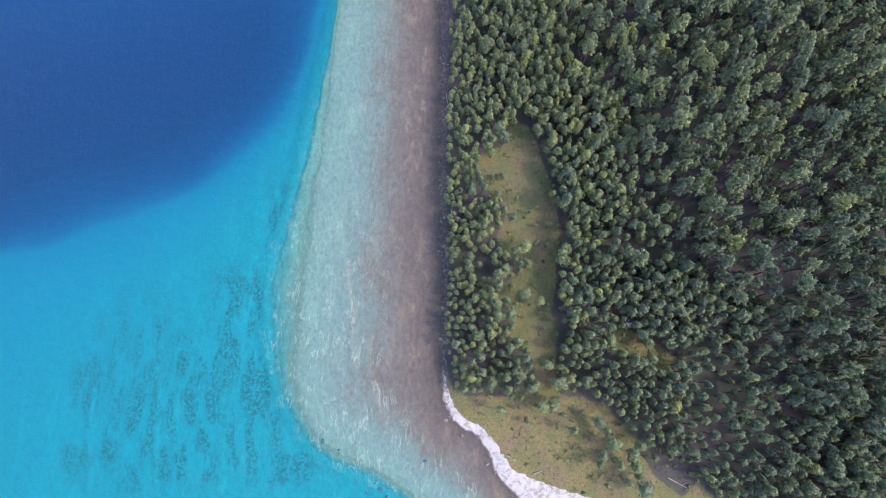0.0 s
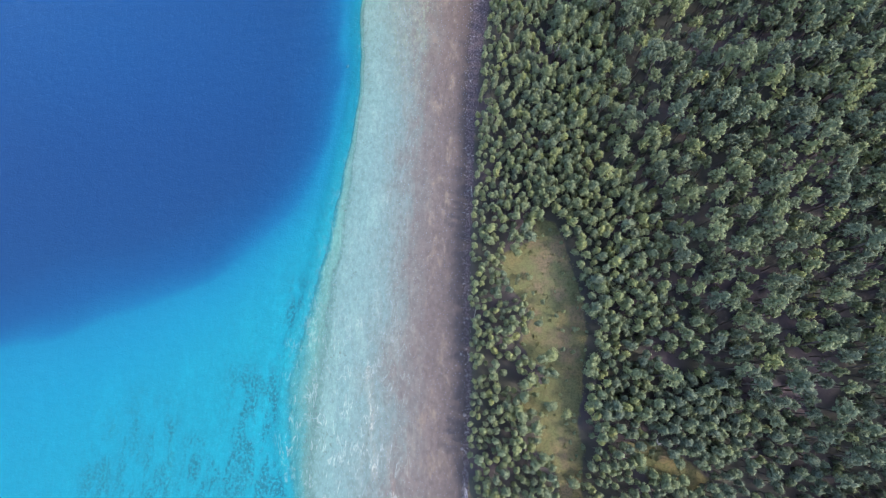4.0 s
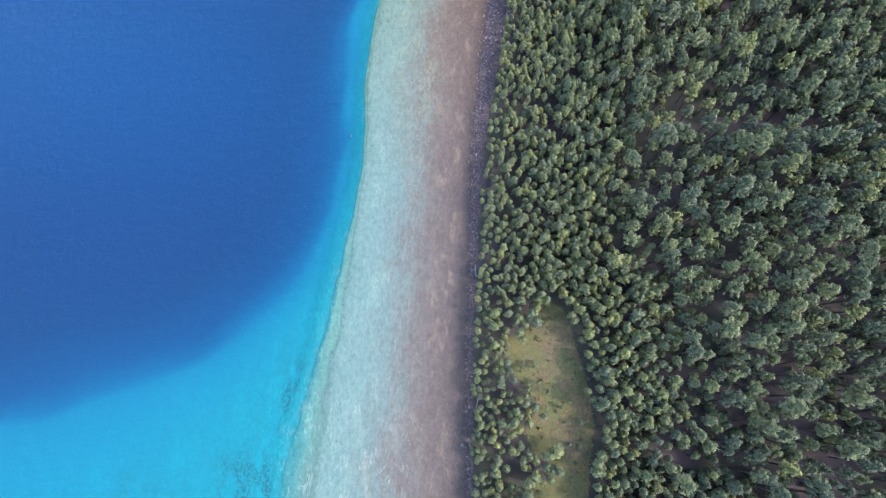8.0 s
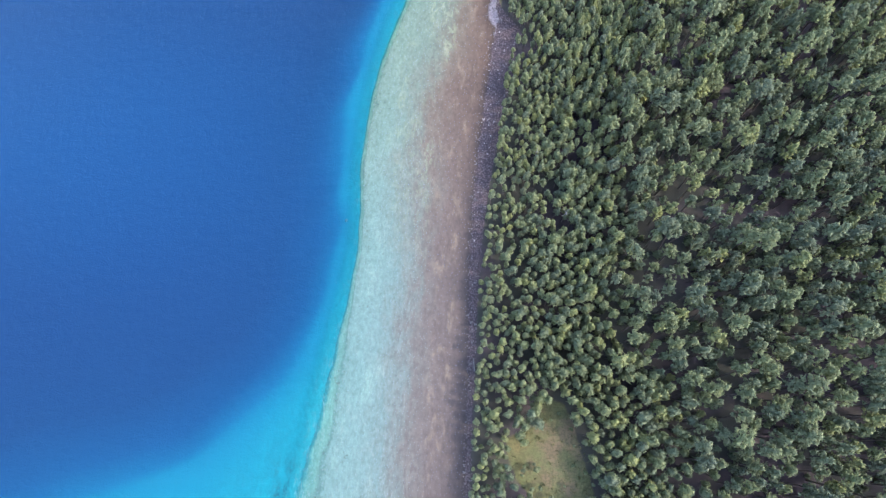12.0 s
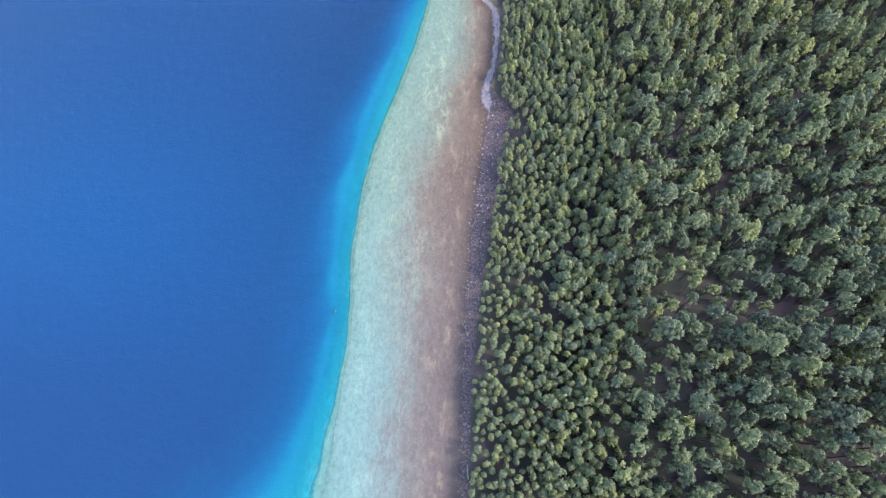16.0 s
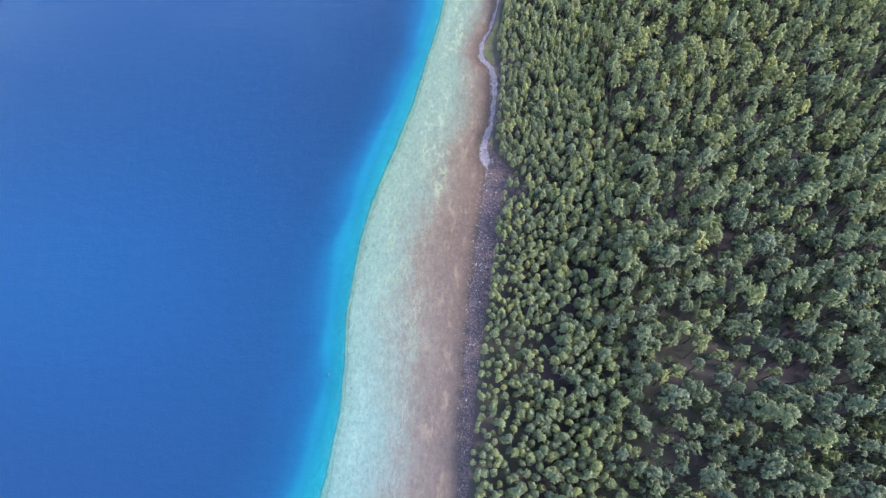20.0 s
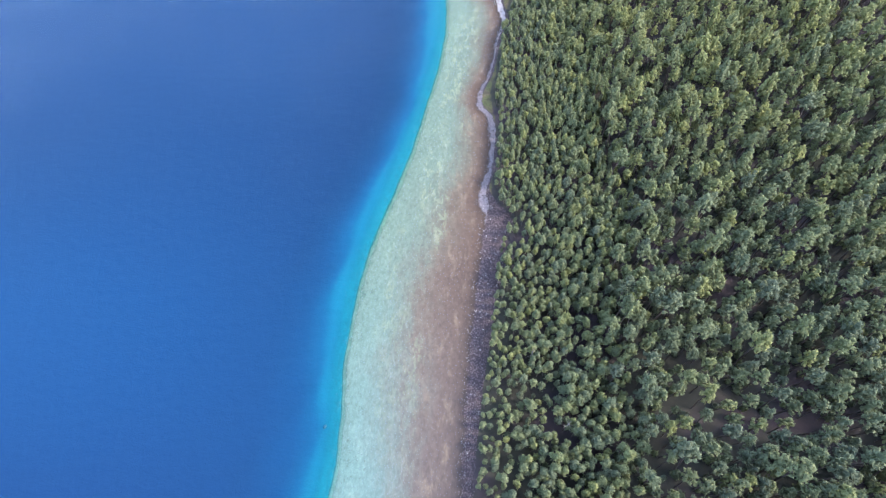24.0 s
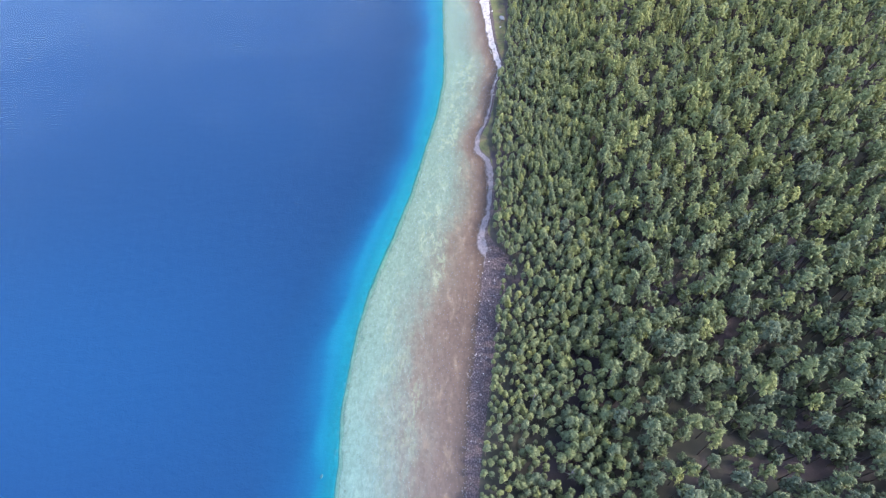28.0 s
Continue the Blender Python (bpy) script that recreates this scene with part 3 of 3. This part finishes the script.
def tufts(rng, centre, size, count, leaf, jitter, low=-0.35, taper=0.35, spiky=0.35):
    """Needle tufts as triangles over a dome: some lie on it, some stand out of it and upwards."""
    way = rng.normal(size=(count * 4, 3))
    way /= np.linalg.norm(way, axis=1)[:, None]
    way = way[way[:, 2] > low][:count]
    count = len(way)
    flat = way.copy()
    flat[:, :2] *= 1 - taper * np.clip(way[:, 2:3] - low, 0, 1)
    middle = centre + flat * size * rng.uniform(0.82, 1.10, (count, 1))
    facing = way + rng.normal(size=(count, 3)) * jitter + np.array([0, 0, 0.5])
    facing /= np.linalg.norm(facing, axis=1)[:, None]
    spike = rng.uniform(size=(count, 1)) < spiky
    aim = np.where(spike, way + np.array([0, 0, 0.5]) + rng.normal(size=(count, 3)) * 0.3, rng.normal(size=(count, 3)))
    side = np.where(spike, aim, np.cross(facing, aim))
    side /= np.linalg.norm(side, axis=1)[:, None]
    up = np.cross(np.where(spike, facing + rng.normal(size=(count, 3)) * 0.6, facing), side)
    up /= np.linalg.norm(up, axis=1)[:, None]
    s = leaf * rng.uniform(0.65, 1.35, (count, 1))
    long = np.where(spike, 1.7, 1.2)
    thick = np.where(spike, 0.5, 0.78)
    return np.stack([middle + side * s * long, middle + (up * thick - side * 0.5) * s, middle + (-up * thick - side * 0.5) * s], 1).reshape(-1, 3)


def core(rng, centre, size, big=False):
    """The dense inside of a dome: a rough closed lump."""
    rings, sides = (2, 6) if big else (1, 5)
    grid = []
    for i in range(rings + 1):
        a = -0.5 + i * (0.8 if big else 1.1)
        r, h = math.cos(a), math.sin(a)
        grid.append([centre + size * 0.88 * np.array([r * math.cos(k * 2 * math.pi / sides + i), r * math.sin(k * 2 * math.pi / sides + i), h]) * rng.uniform(0.9, 1.05) for k in range(sides)])
    top = centre + size * np.array([0, 0, 0.9])
    out = []
    for k in range(sides):
        for i in range(rings):
            a, b, c, d = grid[i][k], grid[i][(k + 1) % sides], grid[i + 1][(k + 1) % sides], grid[i + 1][k]
            out += [a, b, c, a, c, d]
        out += [grid[rings][k], grid[rings][(k + 1) % sides], top]
    return np.array(out)


def dome_crown(rng, wide, tall, lobes, leaves, leaf):
    """Triangles of a young pine's crown, base at z = 0: a full round dome with a few soft lumps."""
    main = np.array([wide * 0.9, wide * 0.9, tall * 0.62])
    centre = np.array([0, 0, tall * 0.36])
    points = [core(rng, centre, main * np.array([0.88, 0.88, 0.94]), True), tufts(rng, centre, main, leaves, leaf, 0.3, -0.5, 0.22)]
    centres = []
    for i in range(lobes):
        k = (i + rng.uniform(0.2, 0.8)) / lobes
        a = i * 2.4 + rng.uniform(-0.6, 0.6)
        ring = wide * 0.66 * (1.0 - 0.8 * k * k) * rng.uniform(0.85, 1.15)
        at = np.array([ring * math.cos(a), ring * math.sin(a), tall * (0.2 + 0.58 * k)])
        size = wide * rng.uniform(0.30, 0.42) * np.array([1, 1, 1.1])
        centres.append((at, size))
        points += [core(rng, at, size * 0.92), tufts(rng, at, size, 15, leaf * 0.9, 0.3, -0.1, 0.15)]
    return np.concatenate(points), centres


def bough_crown(rng, wide, tall, whorls, leaf, full=1.0):
    """Triangles of a grown pine's crown, base at z = 0: whorls of boughs, each ending in round clumps of needles, with gaps between."""
    points, centres = [core(rng, np.array([0, 0, tall * 0.42]), np.array([wide * 0.40, wide * 0.40, tall * 0.52]), True)], []

    def clump(at, r, count):
        size = r * np.array([1.0, 1.0, 0.82])
        points.append(core(rng, at, size * 0.9))
        points.append(tufts(rng, at, size, int(count * full), leaf / full ** 0.5, 0.35, -0.3, 0.1))

    for w in range(whorls):
        k = w / (whorls - 1)
        reach = wide * (0.95 - 0.68 * k ** 1.3) * (0.8 if w == 0 else 1.0)
        count = 6 if k < 0.6 else 4
        start = rng.uniform(0, 6.28)
        for b in range(count):
            if rng.uniform() < 0.12:
                continue
            a = start + b * 6.283 / count + rng.uniform(-0.3, 0.3)
            far = reach * rng.uniform(0.7, 1.15)
            high = tall * (0.14 + 0.66 * k) + rng.uniform(-0.25, 0.25)
            r = wide * rng.uniform(0.22, 0.32) * (1.0 - 0.12 * k)
            tip = np.array([far * math.cos(a), far * math.sin(a), high + 0.12 * far])
            centres.append((tip, r))
            clump(tip, r, 12)
            if b % 2 == 0 and k < 0.6:
                side = a + rng.uniform(-0.45, 0.45)
                clump(np.array([far * 0.56 * math.cos(side), far * 0.56 * math.sin(side), high + rng.uniform(0.0, 0.35)]), r * rng.uniform(0.7, 0.95), 8)
    clump(np.array([rng.uniform(-0.1, 0.1), rng.uniform(-0.1, 0.1), tall * 0.93]), wide * 0.25, 15)
    return np.concatenate(points), centres


def tube(start, end, r0, r1, sides=6):
    """Triangles of a tapered limb."""
    a, b = Vector(start), Vector(end)
    q = (b - a).to_track_quat("Z", "Y")
    ring = [(math.cos(2 * math.pi * i / sides), math.sin(2 * math.pi * i / sides)) for i in range(sides)]
    low = [np.array(a + q @ Vector((c * r0, s * r0, 0))) for c, s in ring]
    top = [np.array(a + q @ Vector((c * r1, s * r1, (b - a).length))) for c, s in ring]
    out = []
    for i in range(sides):
        j = (i + 1) % sides
        out += [low[i], low[j], top[j], low[i], top[j], top[i]]
    return np.array(out)


def trunk_shape(rng, height, base, centres, r):
    """Triangles of a tapered, slightly bent trunk with limbs to the crown's lobes."""
    bend = rng.uniform(-0.25, 0.25, 2)
    mid = (bend[0], bend[1], height * 0.55)
    parts = [tube((0, 0, -0.5), mid, r, r * 0.72), tube(mid, (0, 0, height), r * 0.72, r * 0.25)]
    for centre, _ in centres[:5]:
        tip = centre + np.array([0, 0, base])
        parts.append(tube((mid[0] * 0.5, mid[1] * 0.5, max(tip[2] - 0.9, base * 0.8)), tuple(tip), r * 0.4, r * 0.12, 4))
    return np.concatenate(parts)


def triangle_mesh(name, points, material, tone=None, slots=None):
    me = bpy.data.meshes.new(name)
    count = len(points)
    me.vertices.add(count)
    me.vertices.foreach_set("co", points.astype(np.float32).ravel())
    me.loops.add(count)
    me.loops.foreach_set("vertex_index", np.arange(count, dtype=np.int32))
    me.polygons.add(count // 3)
    me.polygons.foreach_set("loop_start", np.arange(0, count, 3, dtype=np.int32))
    for m in material if isinstance(material, (list, tuple)) else [material]:
        me.materials.append(m)
    if slots is not None:
        me.polygons.foreach_set("material_index", slots.astype(np.int32))
    me.update(calc_edges=True)
    if tone is not None:
        me.attributes.new("tone", "FLOAT", "POINT").data.foreach_set("value", np.broadcast_to(tone, count).astype(np.float32))
    return me


def tree_kind(seed, height, tall, crown_of):
    """The crown and trunk triangles of one tree shape, standing at the origin."""
    rng = np.random.RandomState(seed)
    crown, centres = crown_of(rng)
    base = height - tall
    trunk = trunk_shape(rng, height - tall * 0.25, base, centres, 0.035 + height * 0.012)
    return crown + np.array([0, 0, base]), trunk


def young_kind(i, full=1.0):
    wide, tall, height = 0.82 + 0.09 * (i % 4), 2.7 + 0.3 * (i % 3), 5.2 + 0.5 * (i % 3)
    return tree_kind(100 + i, height, tall, lambda r: dome_crown(r, wide, tall, 5 + i % 3, int(66 * full), 0.185 / full ** 0.5))


def tall_kind(i, full=1.0):
    wide, tall, height = 1.36 + 0.12 * (i % 4), 3.8 + 0.4 * (i % 3), 9.6 + 0.8 * (i % 4)
    return tree_kind(200 + i, height, tall, lambda r: bough_crown(r, wide, tall, 4, 0.20, full))


YOUNG = [young_kind(i) for i in range(9)]
TALL = [tall_kind(i) for i in range(12)]
# the same shapes with fewer tufts, for the far end of the wood
FAR_YOUNG = [young_kind(i, 0.6) for i in range(9)]
FAR_TALL = [tall_kind(i, 0.5) for i in range(12)]

rng = np.random.RandomState(11)


def forest_depth(x, y):
    return float(line_distance(np.array([x]), np.array([y]), FOREST)[0])


def scatter():
    """Trees over the wooded land, closer together and smaller near the shore."""
    cell, grid, found = 1.5, {}, []
    xs = rng.uniform(0, 160, 90000)
    ys = rng.uniform(-34, 264, 90000)
    depth = line_distance(xs, ys, FOREST)
    inside = np.maximum(ring_distance(xs, ys, GLADE), ring_distance(xs, ys, SMALL_GLADE) - 1.0) + 1.6 * lumps(xs, ys, 3.5)
    clump = lumps(xs, ys, 9.0)
    sparse = np.max([k * smooth(1.3 - np.hypot((xs - a) / c, (ys - b) / d), 0, 0.6) for a, b, c, d, k in OPEN_STANDS], axis=0)
    for x, y, d, g, c, thin in zip(xs, ys, depth, inside, clump, sparse):
        if d < 0.25 or g > -0.6 or x > max(87 + 0.175 * (y + 25), 81 + 0.43 * (y - 88)):
            continue
        young = 1 - float(smooth(min(d, 9 - g) + 3.0 * c, 22, 38))
        gap = (1.04 * young + 1.92 * (1 - young)) * (1.0 + thin) * (1.0 + 0.3 * max(0.0, c))
        i, j = int(x // cell), int((y + 100) // cell)
        reach = int(gap // cell) + 1
        near = (grid.get((i + a, j + b)) for a in range(-reach, reach + 1) for b in range(-reach, reach + 1))
        if any((x - p[0]) ** 2 + (y - p[1]) ** 2 < gap * gap for cellful in near if cellful for p in cellful):
            continue
        grid.setdefault((i, j), []).append((x, y))
        found.append((x, y, d, young, g))
    return found


trees = scatter()
trees.sort(key=lambda t: min(t[2], max(0.0, -t[4]) + 1.0))
LONE = 270
placed = []
heights = ground_height([t[0] for t in trees], [t[1] for t in trees])
for (x, y, d, young, g), z in zip(trees, heights):
    small = rng.uniform() < young
    size = rng.triangular(0.6, 0.9, 1.25) * (1 if not small else 0.82 + 0.28 * min(1.0, d / 14))
    # tone rises northwards for yellower foliage and painted-in haze, and falls in the south-east
    placed.append((small, rng.randint(9 if small else 12), x, y, float(z), size, size * rng.uniform(0.88, 1.15), rng.uniform(0, 6.283),
                   rng.uniform(0.84, 1.16), rng.normal() * 0.06, rng.normal() * 0.06,
                   float(np.clip((0.46 if small else 0.34) + 0.40 * float(smooth(y, 85, 210)) * float(smooth(x, 16, 45)) - 0.26 * float(smooth(-y, -45, -5)) * float(smooth(x, 24, 40)) + rng.normal() * 0.19 + (0.4 if rng.uniform() < 0.03 else 0.0), 0, 1))))

SHAPES = {}


def pine(small, kind, x, y, z, size, tall, turn, flat, lean, nod, label, group, low=False):
    """One standing pine with its trunk and crown; alike ones share their meshes."""
    key = (small, kind)
    if key not in SHAPES:
        crown, trunk = (YOUNG if small else TALL)[kind]
        SHAPES[key] = (triangle_mesh("crown", crown, NEEDLES, 0.35 + 0.04 * (kind % 6) + (0.12 if small else 0)), triangle_mesh("trunk", trunk, BARK))
    root = tagged(new("bush" if low else "pine_tree"), label, "bush" if low else "tree", group)
    root.matrix_basis = Matrix.LocRotScale((x, y, z), Euler((lean, nod, turn)), (size * flat, size / flat, tall))
    for name, me in zip(("crown", "trunk"), SHAPES[key]):
        new(name, me).parent = root
    return root


for small, kind, x, y, z, size, tall, turn, flat, lean, nod, tone in placed[:LONE]:
    pine(small, kind, x, y, z, size, tall, turn, flat, lean, nod,
         "young round-crowned green pine at the wood's edge" if small else "tall grey-green pine with a loose crown", "pines along the wood's edge")

for x, y, r in SINGLE:
    size = r / 1.1
    pine(True, int(abs(x * 7 + y * 3)) % 9, x, y, float(ground_height([x], [y])[0]), size, min(size, 1.15) * (0.85 if r > 0.9 else 0.7), x * 3.1, 1.1, 0.05, 0.03,
         "lone bushy green pine on open grass" if r > 0.9 else "low round green bush on open grass", "pines in the clearings" if r > 0.9 else "bushes in the clearings", r <= 0.9)

# low bushes sown through the clearings, thickest beside the trees
xs, ys = rng.uniform(3, 50, 1500), rng.uniform(-26, 52, 1500)
inner = np.maximum(ring_distance(xs, ys, GLADE), np.maximum(ring_distance(xs, ys, SMALL_GLADE), -line_distance(xs, ys, FOREST)))
dry = line_distance(xs, ys, SHORE) > 5.5
sown = 0
for x, y, d, ok in zip(xs, ys, inner, dry):
    if ok and 0.0 < d and rng.uniform() < 0.32 * math.exp(-d / 3.5) + 0.03:
        r, sown = rng.triangular(0.35, 0.6, 1.25), sown + 1
        pine(True, sown % 9, x, y, float(ground_height([x], [y])[0]), r / 1.5, r / 1.5 * rng.uniform(0.5, 0.85), x * 2.7, 1.12, 0.05, 0.04,
             "low round green bush on open grass", "bushes in the clearings", True)

points, tones, slots = [], [], []
for small, kind, x, y, z, size, tall, turn, flat, lean, nod, tone in placed[LONE:]:
    m = np.array(Matrix.LocRotScale(None, Euler((lean, nod, turn)), (size * flat, size / flat, tall)).to_3x3()).T
    shapes = (FAR_YOUNG if y > 180 else YOUNG)[kind] if small else (FAR_TALL if y > 180 else TALL)[kind]
    for slot, shape in enumerate((shapes[0], shapes[1][:72])):
        points.append(shape @ m + np.array([x, y, z]))
        tones.append(np.full(len(shape), tone))
        slots.append(np.full(len(shape) // 3, slot))
# young growth in the half-shade between the tall pines
LOW = [dome_crown(np.random.RandomState(300 + i), 1.0, 2.2, 0, 34, 0.3)[0] for i in range(4)]
xs, ys = rng.uniform(14, 125, 3000), rng.uniform(-30, 190, 3000)
wood = np.minimum(line_distance(xs, ys, FOREST) - 18, -ring_distance(xs, ys, GLADE) - 3)
wood = np.minimum(wood, -ring_distance(xs, ys, SMALL_GLADE) - 2)
bare = np.max([smooth(1.3 - np.hypot((xs - a) / c, (ys - b) / d), 0, 0.5) for a, b, c, d, k in OPEN_STANDS], axis=0)
for x, y, z, ok, open_soil in zip(xs, ys, ground_height(xs, ys), wood, bare):
    if ok < 0 or x > 90 + 0.175 * (y + 25) or rng.uniform() < open_soil * 0.85:
        continue
    size = rng.uniform(0.6, 1.25)
    shape = LOW[rng.randint(4)]
    points.append(shape * size * np.array([1, 1, rng.uniform(0.8, 1.5)]) + np.array([x, y, z]))
    tones.append(np.full(len(shape), float(np.clip(0.3 + rng.normal() * 0.15, 0, 1))))
    slots.append(np.zeros(len(shape) // 3))
forest = new("pine_forest", triangle_mesh("pine_forest", np.concatenate(points), [NEEDLES, BARK], np.concatenate(tones), np.concatenate(slots)))
tagged(forest, "dense mixed green pine wood behind the shore", "forest", kind="stuff")


# ---- rocks, stones, driftwood and low growth ----
def rock_mesh(seed, material, flat=0.7):
    """A weathered boulder: a rough ball pushed in and out, with a flat foot."""
    bm = bmesh.new()
    bmesh.ops.create_icosphere(bm, subdivisions=2, radius=0.5)
    for v in bm.verts:
        k = 1 + 0.35 * noise.noise(v.co * 2.3 + Vector((seed * 3.7, seed, 0))) + 0.12 * noise.noise(v.co * 6 + Vector((0, seed, 5)))
        v.co = Vector((v.co.x * k * 1.15, v.co.y * k * 0.9, max(v.co.z * k * flat, -0.16)))
    me = bpy.data.meshes.new("rock")
    bm.to_mesh(me)
    bm.free()
    me.materials.append(material)
    return me


ROCKS = [rock_mesh(i, ROCK) for i in range(5)]
PALE_ROCKS = [rock_mesh(i + 10, PALE_ROCK) for i in range(4)]
SUNKEN = [rock_mesh(i + 20, WET_ROCK, 0.5) for i in range(3)]


def rock(meshes, x, y, size, label, group):
    ob = tagged(new("rock", meshes[rng.randint(len(meshes))]), label, "rock", group)
    ob.matrix_basis = Matrix.LocRotScale((x, y, float(ground_height([x], [y])[0]) + 0.05 * size), Euler((0, 0, rng.uniform(0, 6.3))), (size, size * rng.uniform(0.7, 1.0), size * rng.uniform(0.7, 1.0)))
    return ob


for x, y, size in ((3.8, -13.9, 0.7), (2.9, -14.2, 0.45), (8.6, -19.1, 0.8), (10.2, -20.6, 0.7), (1.3, -10.4, 0.6), (0.6, -10.9, 0.75), (-0.5, 5.0, 0.7), (-0.1, 11.4, 0.8), (0.3, 19.1, 0.7), (-0.9, 23.3, 0.6), (0.0, -3.9, 0.8)):
    rock(ROCKS, x, y, size, "dark weathered rock at the water's edge", "rocks along the shore")
for i in range(44):
    y = rng.uniform(-6, 150)
    x = float(np.interp(y, SHORE[:, 1], SHORE[:, 0])) + rng.uniform(-0.9, 0.9) * (1 + max(0, y - 90) * 0.02) + max(0, y - 100) * 0.012
    rock(ROCKS, x, y, rng.uniform(0.25, 0.55), "dark weathered rock at the water's edge", "rocks along the shore")
for i in range(28):
    y = rng.normal(124, 10)
    x = float(np.interp(y, SHORE[:, 1], SHORE[:, 0])) + rng.uniform(-0.3, 3.2)
    rock(PALE_ROCKS, x, y, rng.uniform(0.18, 0.36), "pale bleached stone on the dark stony bank", "pale stones on the bank")
for x, y, size in ((13.0, 245.4, 2.4), (9.5, 250, 0.9), (12.2, 240, 0.8)):
    rock(PALE_ROCKS, x, y, size, "large pale boulder on the earth bank", "boulders on the bank")
for x, y, size in ((-28.6, 89.8, 0.8), (-3.5, -18.6, 0.8), (-12.2, -23.9, 1.0), (-14.9, -24.6, 0.7), (-13.3, -22.9, 0.5), (-23.8, -15.0, 0.9), (-20.6, -16.6, 0.6), (-10.9, -25.5, 0.9)):
    rock(SUNKEN, x, y, size, "dark rock sunk under the clear water", "rocks under water")


def stuff(name, shapes, label, category, material):
    ob = new(name, triangle_mesh(name, np.concatenate(shapes), material))
    return tagged(ob, label, category, kind="stuff")


STONE = np.array([[1, 0, 0], [0, 1, 0], [0, 0, 0.8], [0, 1, 0], [-1, 0, 0], [0, 0, 0.8], [-1, 0, 0], [0, -1, 0], [0, 0, 0.8], [0, -1, 0], [1, 0, 0], [0, 0, 0.8]], float)
ys = rng.uniform(-8, 215, 2600)
widths = np.interp(ys, [-8, 0, 60, 100, 125, 142, 150, 215], [0.8, 1.0, 1.6, 3.4, 5.0, 6.0, 2.0, 1.2])
xs = np.interp(ys, SHORE[:, 1], SHORE[:, 0]) + widths * rng.uniform(-0.25, 1.0, 2600)
zs = ground_height(xs, ys)
stones = []
for x, y, z in zip(xs, ys, zs):
    turn = Euler((rng.uniform(-0.3, 0.3), rng.uniform(-0.3, 0.3), rng.uniform(0, 6.3))).to_matrix()
    r = rng.uniform(0.08, 0.22) * (1.6 if rng.uniform() < 0.1 else 1)
    stones.append((STONE * r * rng.uniform(0.7, 1.2, 3)) @ np.array(turn).T + np.array([x, y, z - 0.02]))
stuff("shore_stones", stones, "grey and pale cobbles strewn along the shore", "stones", COBBLE)

tussocks = []
xs, ys = rng.uniform(1, 50, 9000), rng.uniform(-32, 54, 9000)
keep = (np.maximum(ring_distance(xs, ys, GLADE), np.maximum(ring_distance(xs, ys, SMALL_GLADE), -line_distance(xs, ys, FOREST))) > -0.5) & (line_distance(xs, ys, SHORE) > np.interp(ys, [-32, -22, -17, 0, 60], [9, 5.5, 3.2, 1.5, 1.5])) & (rng.uniform(0, 1, 9000) < 0.4 + 0.3 * lumps(xs, ys, 4.0))
for x, y, z in zip(xs[keep], ys[keep], ground_height(xs[keep], ys[keep])):
    r = rng.uniform(0.07, 0.2) * (2.4 if rng.uniform() < 0.07 else 1)
    tussocks.append(tufts(rng, np.array([x, y, z]), np.array([r, r, r * 0.9]), 9, r * 0.75, 0.7, 0.0))
stuff("grass_tussocks", tussocks, "dry olive grass tussocks and heath in the clearings", "grass", TUSSOCK)


def log(x, y, length, turn, label):
    """A bleached drift log with a broken limb."""
    limb = tube((0, 0, 0), (length, 0, 0.05), 0.13, 0.06, 7)
    fork = tube((length * 0.6, 0, 0), (length * 0.8, length * 0.18, 0.1), 0.06, 0.02, 5)
    ob = tagged(new("drift_log", triangle_mesh("drift_log", np.concatenate([limb, fork]), DEADWOOD)), label, "log", "drift logs on the shore")
    ob.matrix_basis = pose(x, y, float(ground_height([x], [y])[0]) + 0.1, 0, 0, turn)
    return ob


for x, y, length, turn in ((12.6, -17.4, 2.2, -35), (17.5, -20.8, 1.8, 20), (20.2, -22.4, 2.0, -50), (43.5, -21.5, 4.5, -28), (1.6, 30.5, 2.4, 80), (1.0, 57, 2.6, 95), (11.9, 243, 3.0, 60), (8.6, 225, 2.4, 100)):
    log(x, y, length, turn, "bleached grey drift log lying on the shore")


def snag(x, y, height, turn):
    """A dead standing pine, grey and bare."""
    r = np.random.RandomState(int(abs(x * 10 + y)))
    trunk = tube((0, 0, -0.3), (0.2, 0.1, height), 0.14, 0.03, 6)
    root = tagged(new("dead_tree"), "bare grey dead pine standing in the wood", "tree", "dead pines")
    root.matrix_basis = pose(x, y, float(ground_height([x], [y])[0]), 0, 0, turn)
    new("trunk", triangle_mesh("trunk", trunk, DEADWOOD)).parent = root
    for i in range(9):
        h, a = height * (0.4 + 0.06 * i), i * 2.4
        reach = 1.5 * (1.1 - i * 0.09)
        new("bough", triangle_mesh("bough", tube((0, 0, h), (reach * math.cos(a), reach * math.sin(a), h + r.uniform(0.1, 0.5)), 0.05, 0.015, 5), DEADWOOD)).parent = root
    return root


for x, y, height, turn in ((19.2, 89.5, 7, 20), (13.5, 104, 6.5, 70), (36, 7.5, 6, 140), (27.5, 118, 8, 200)):
    snag(x, y, height, turn)
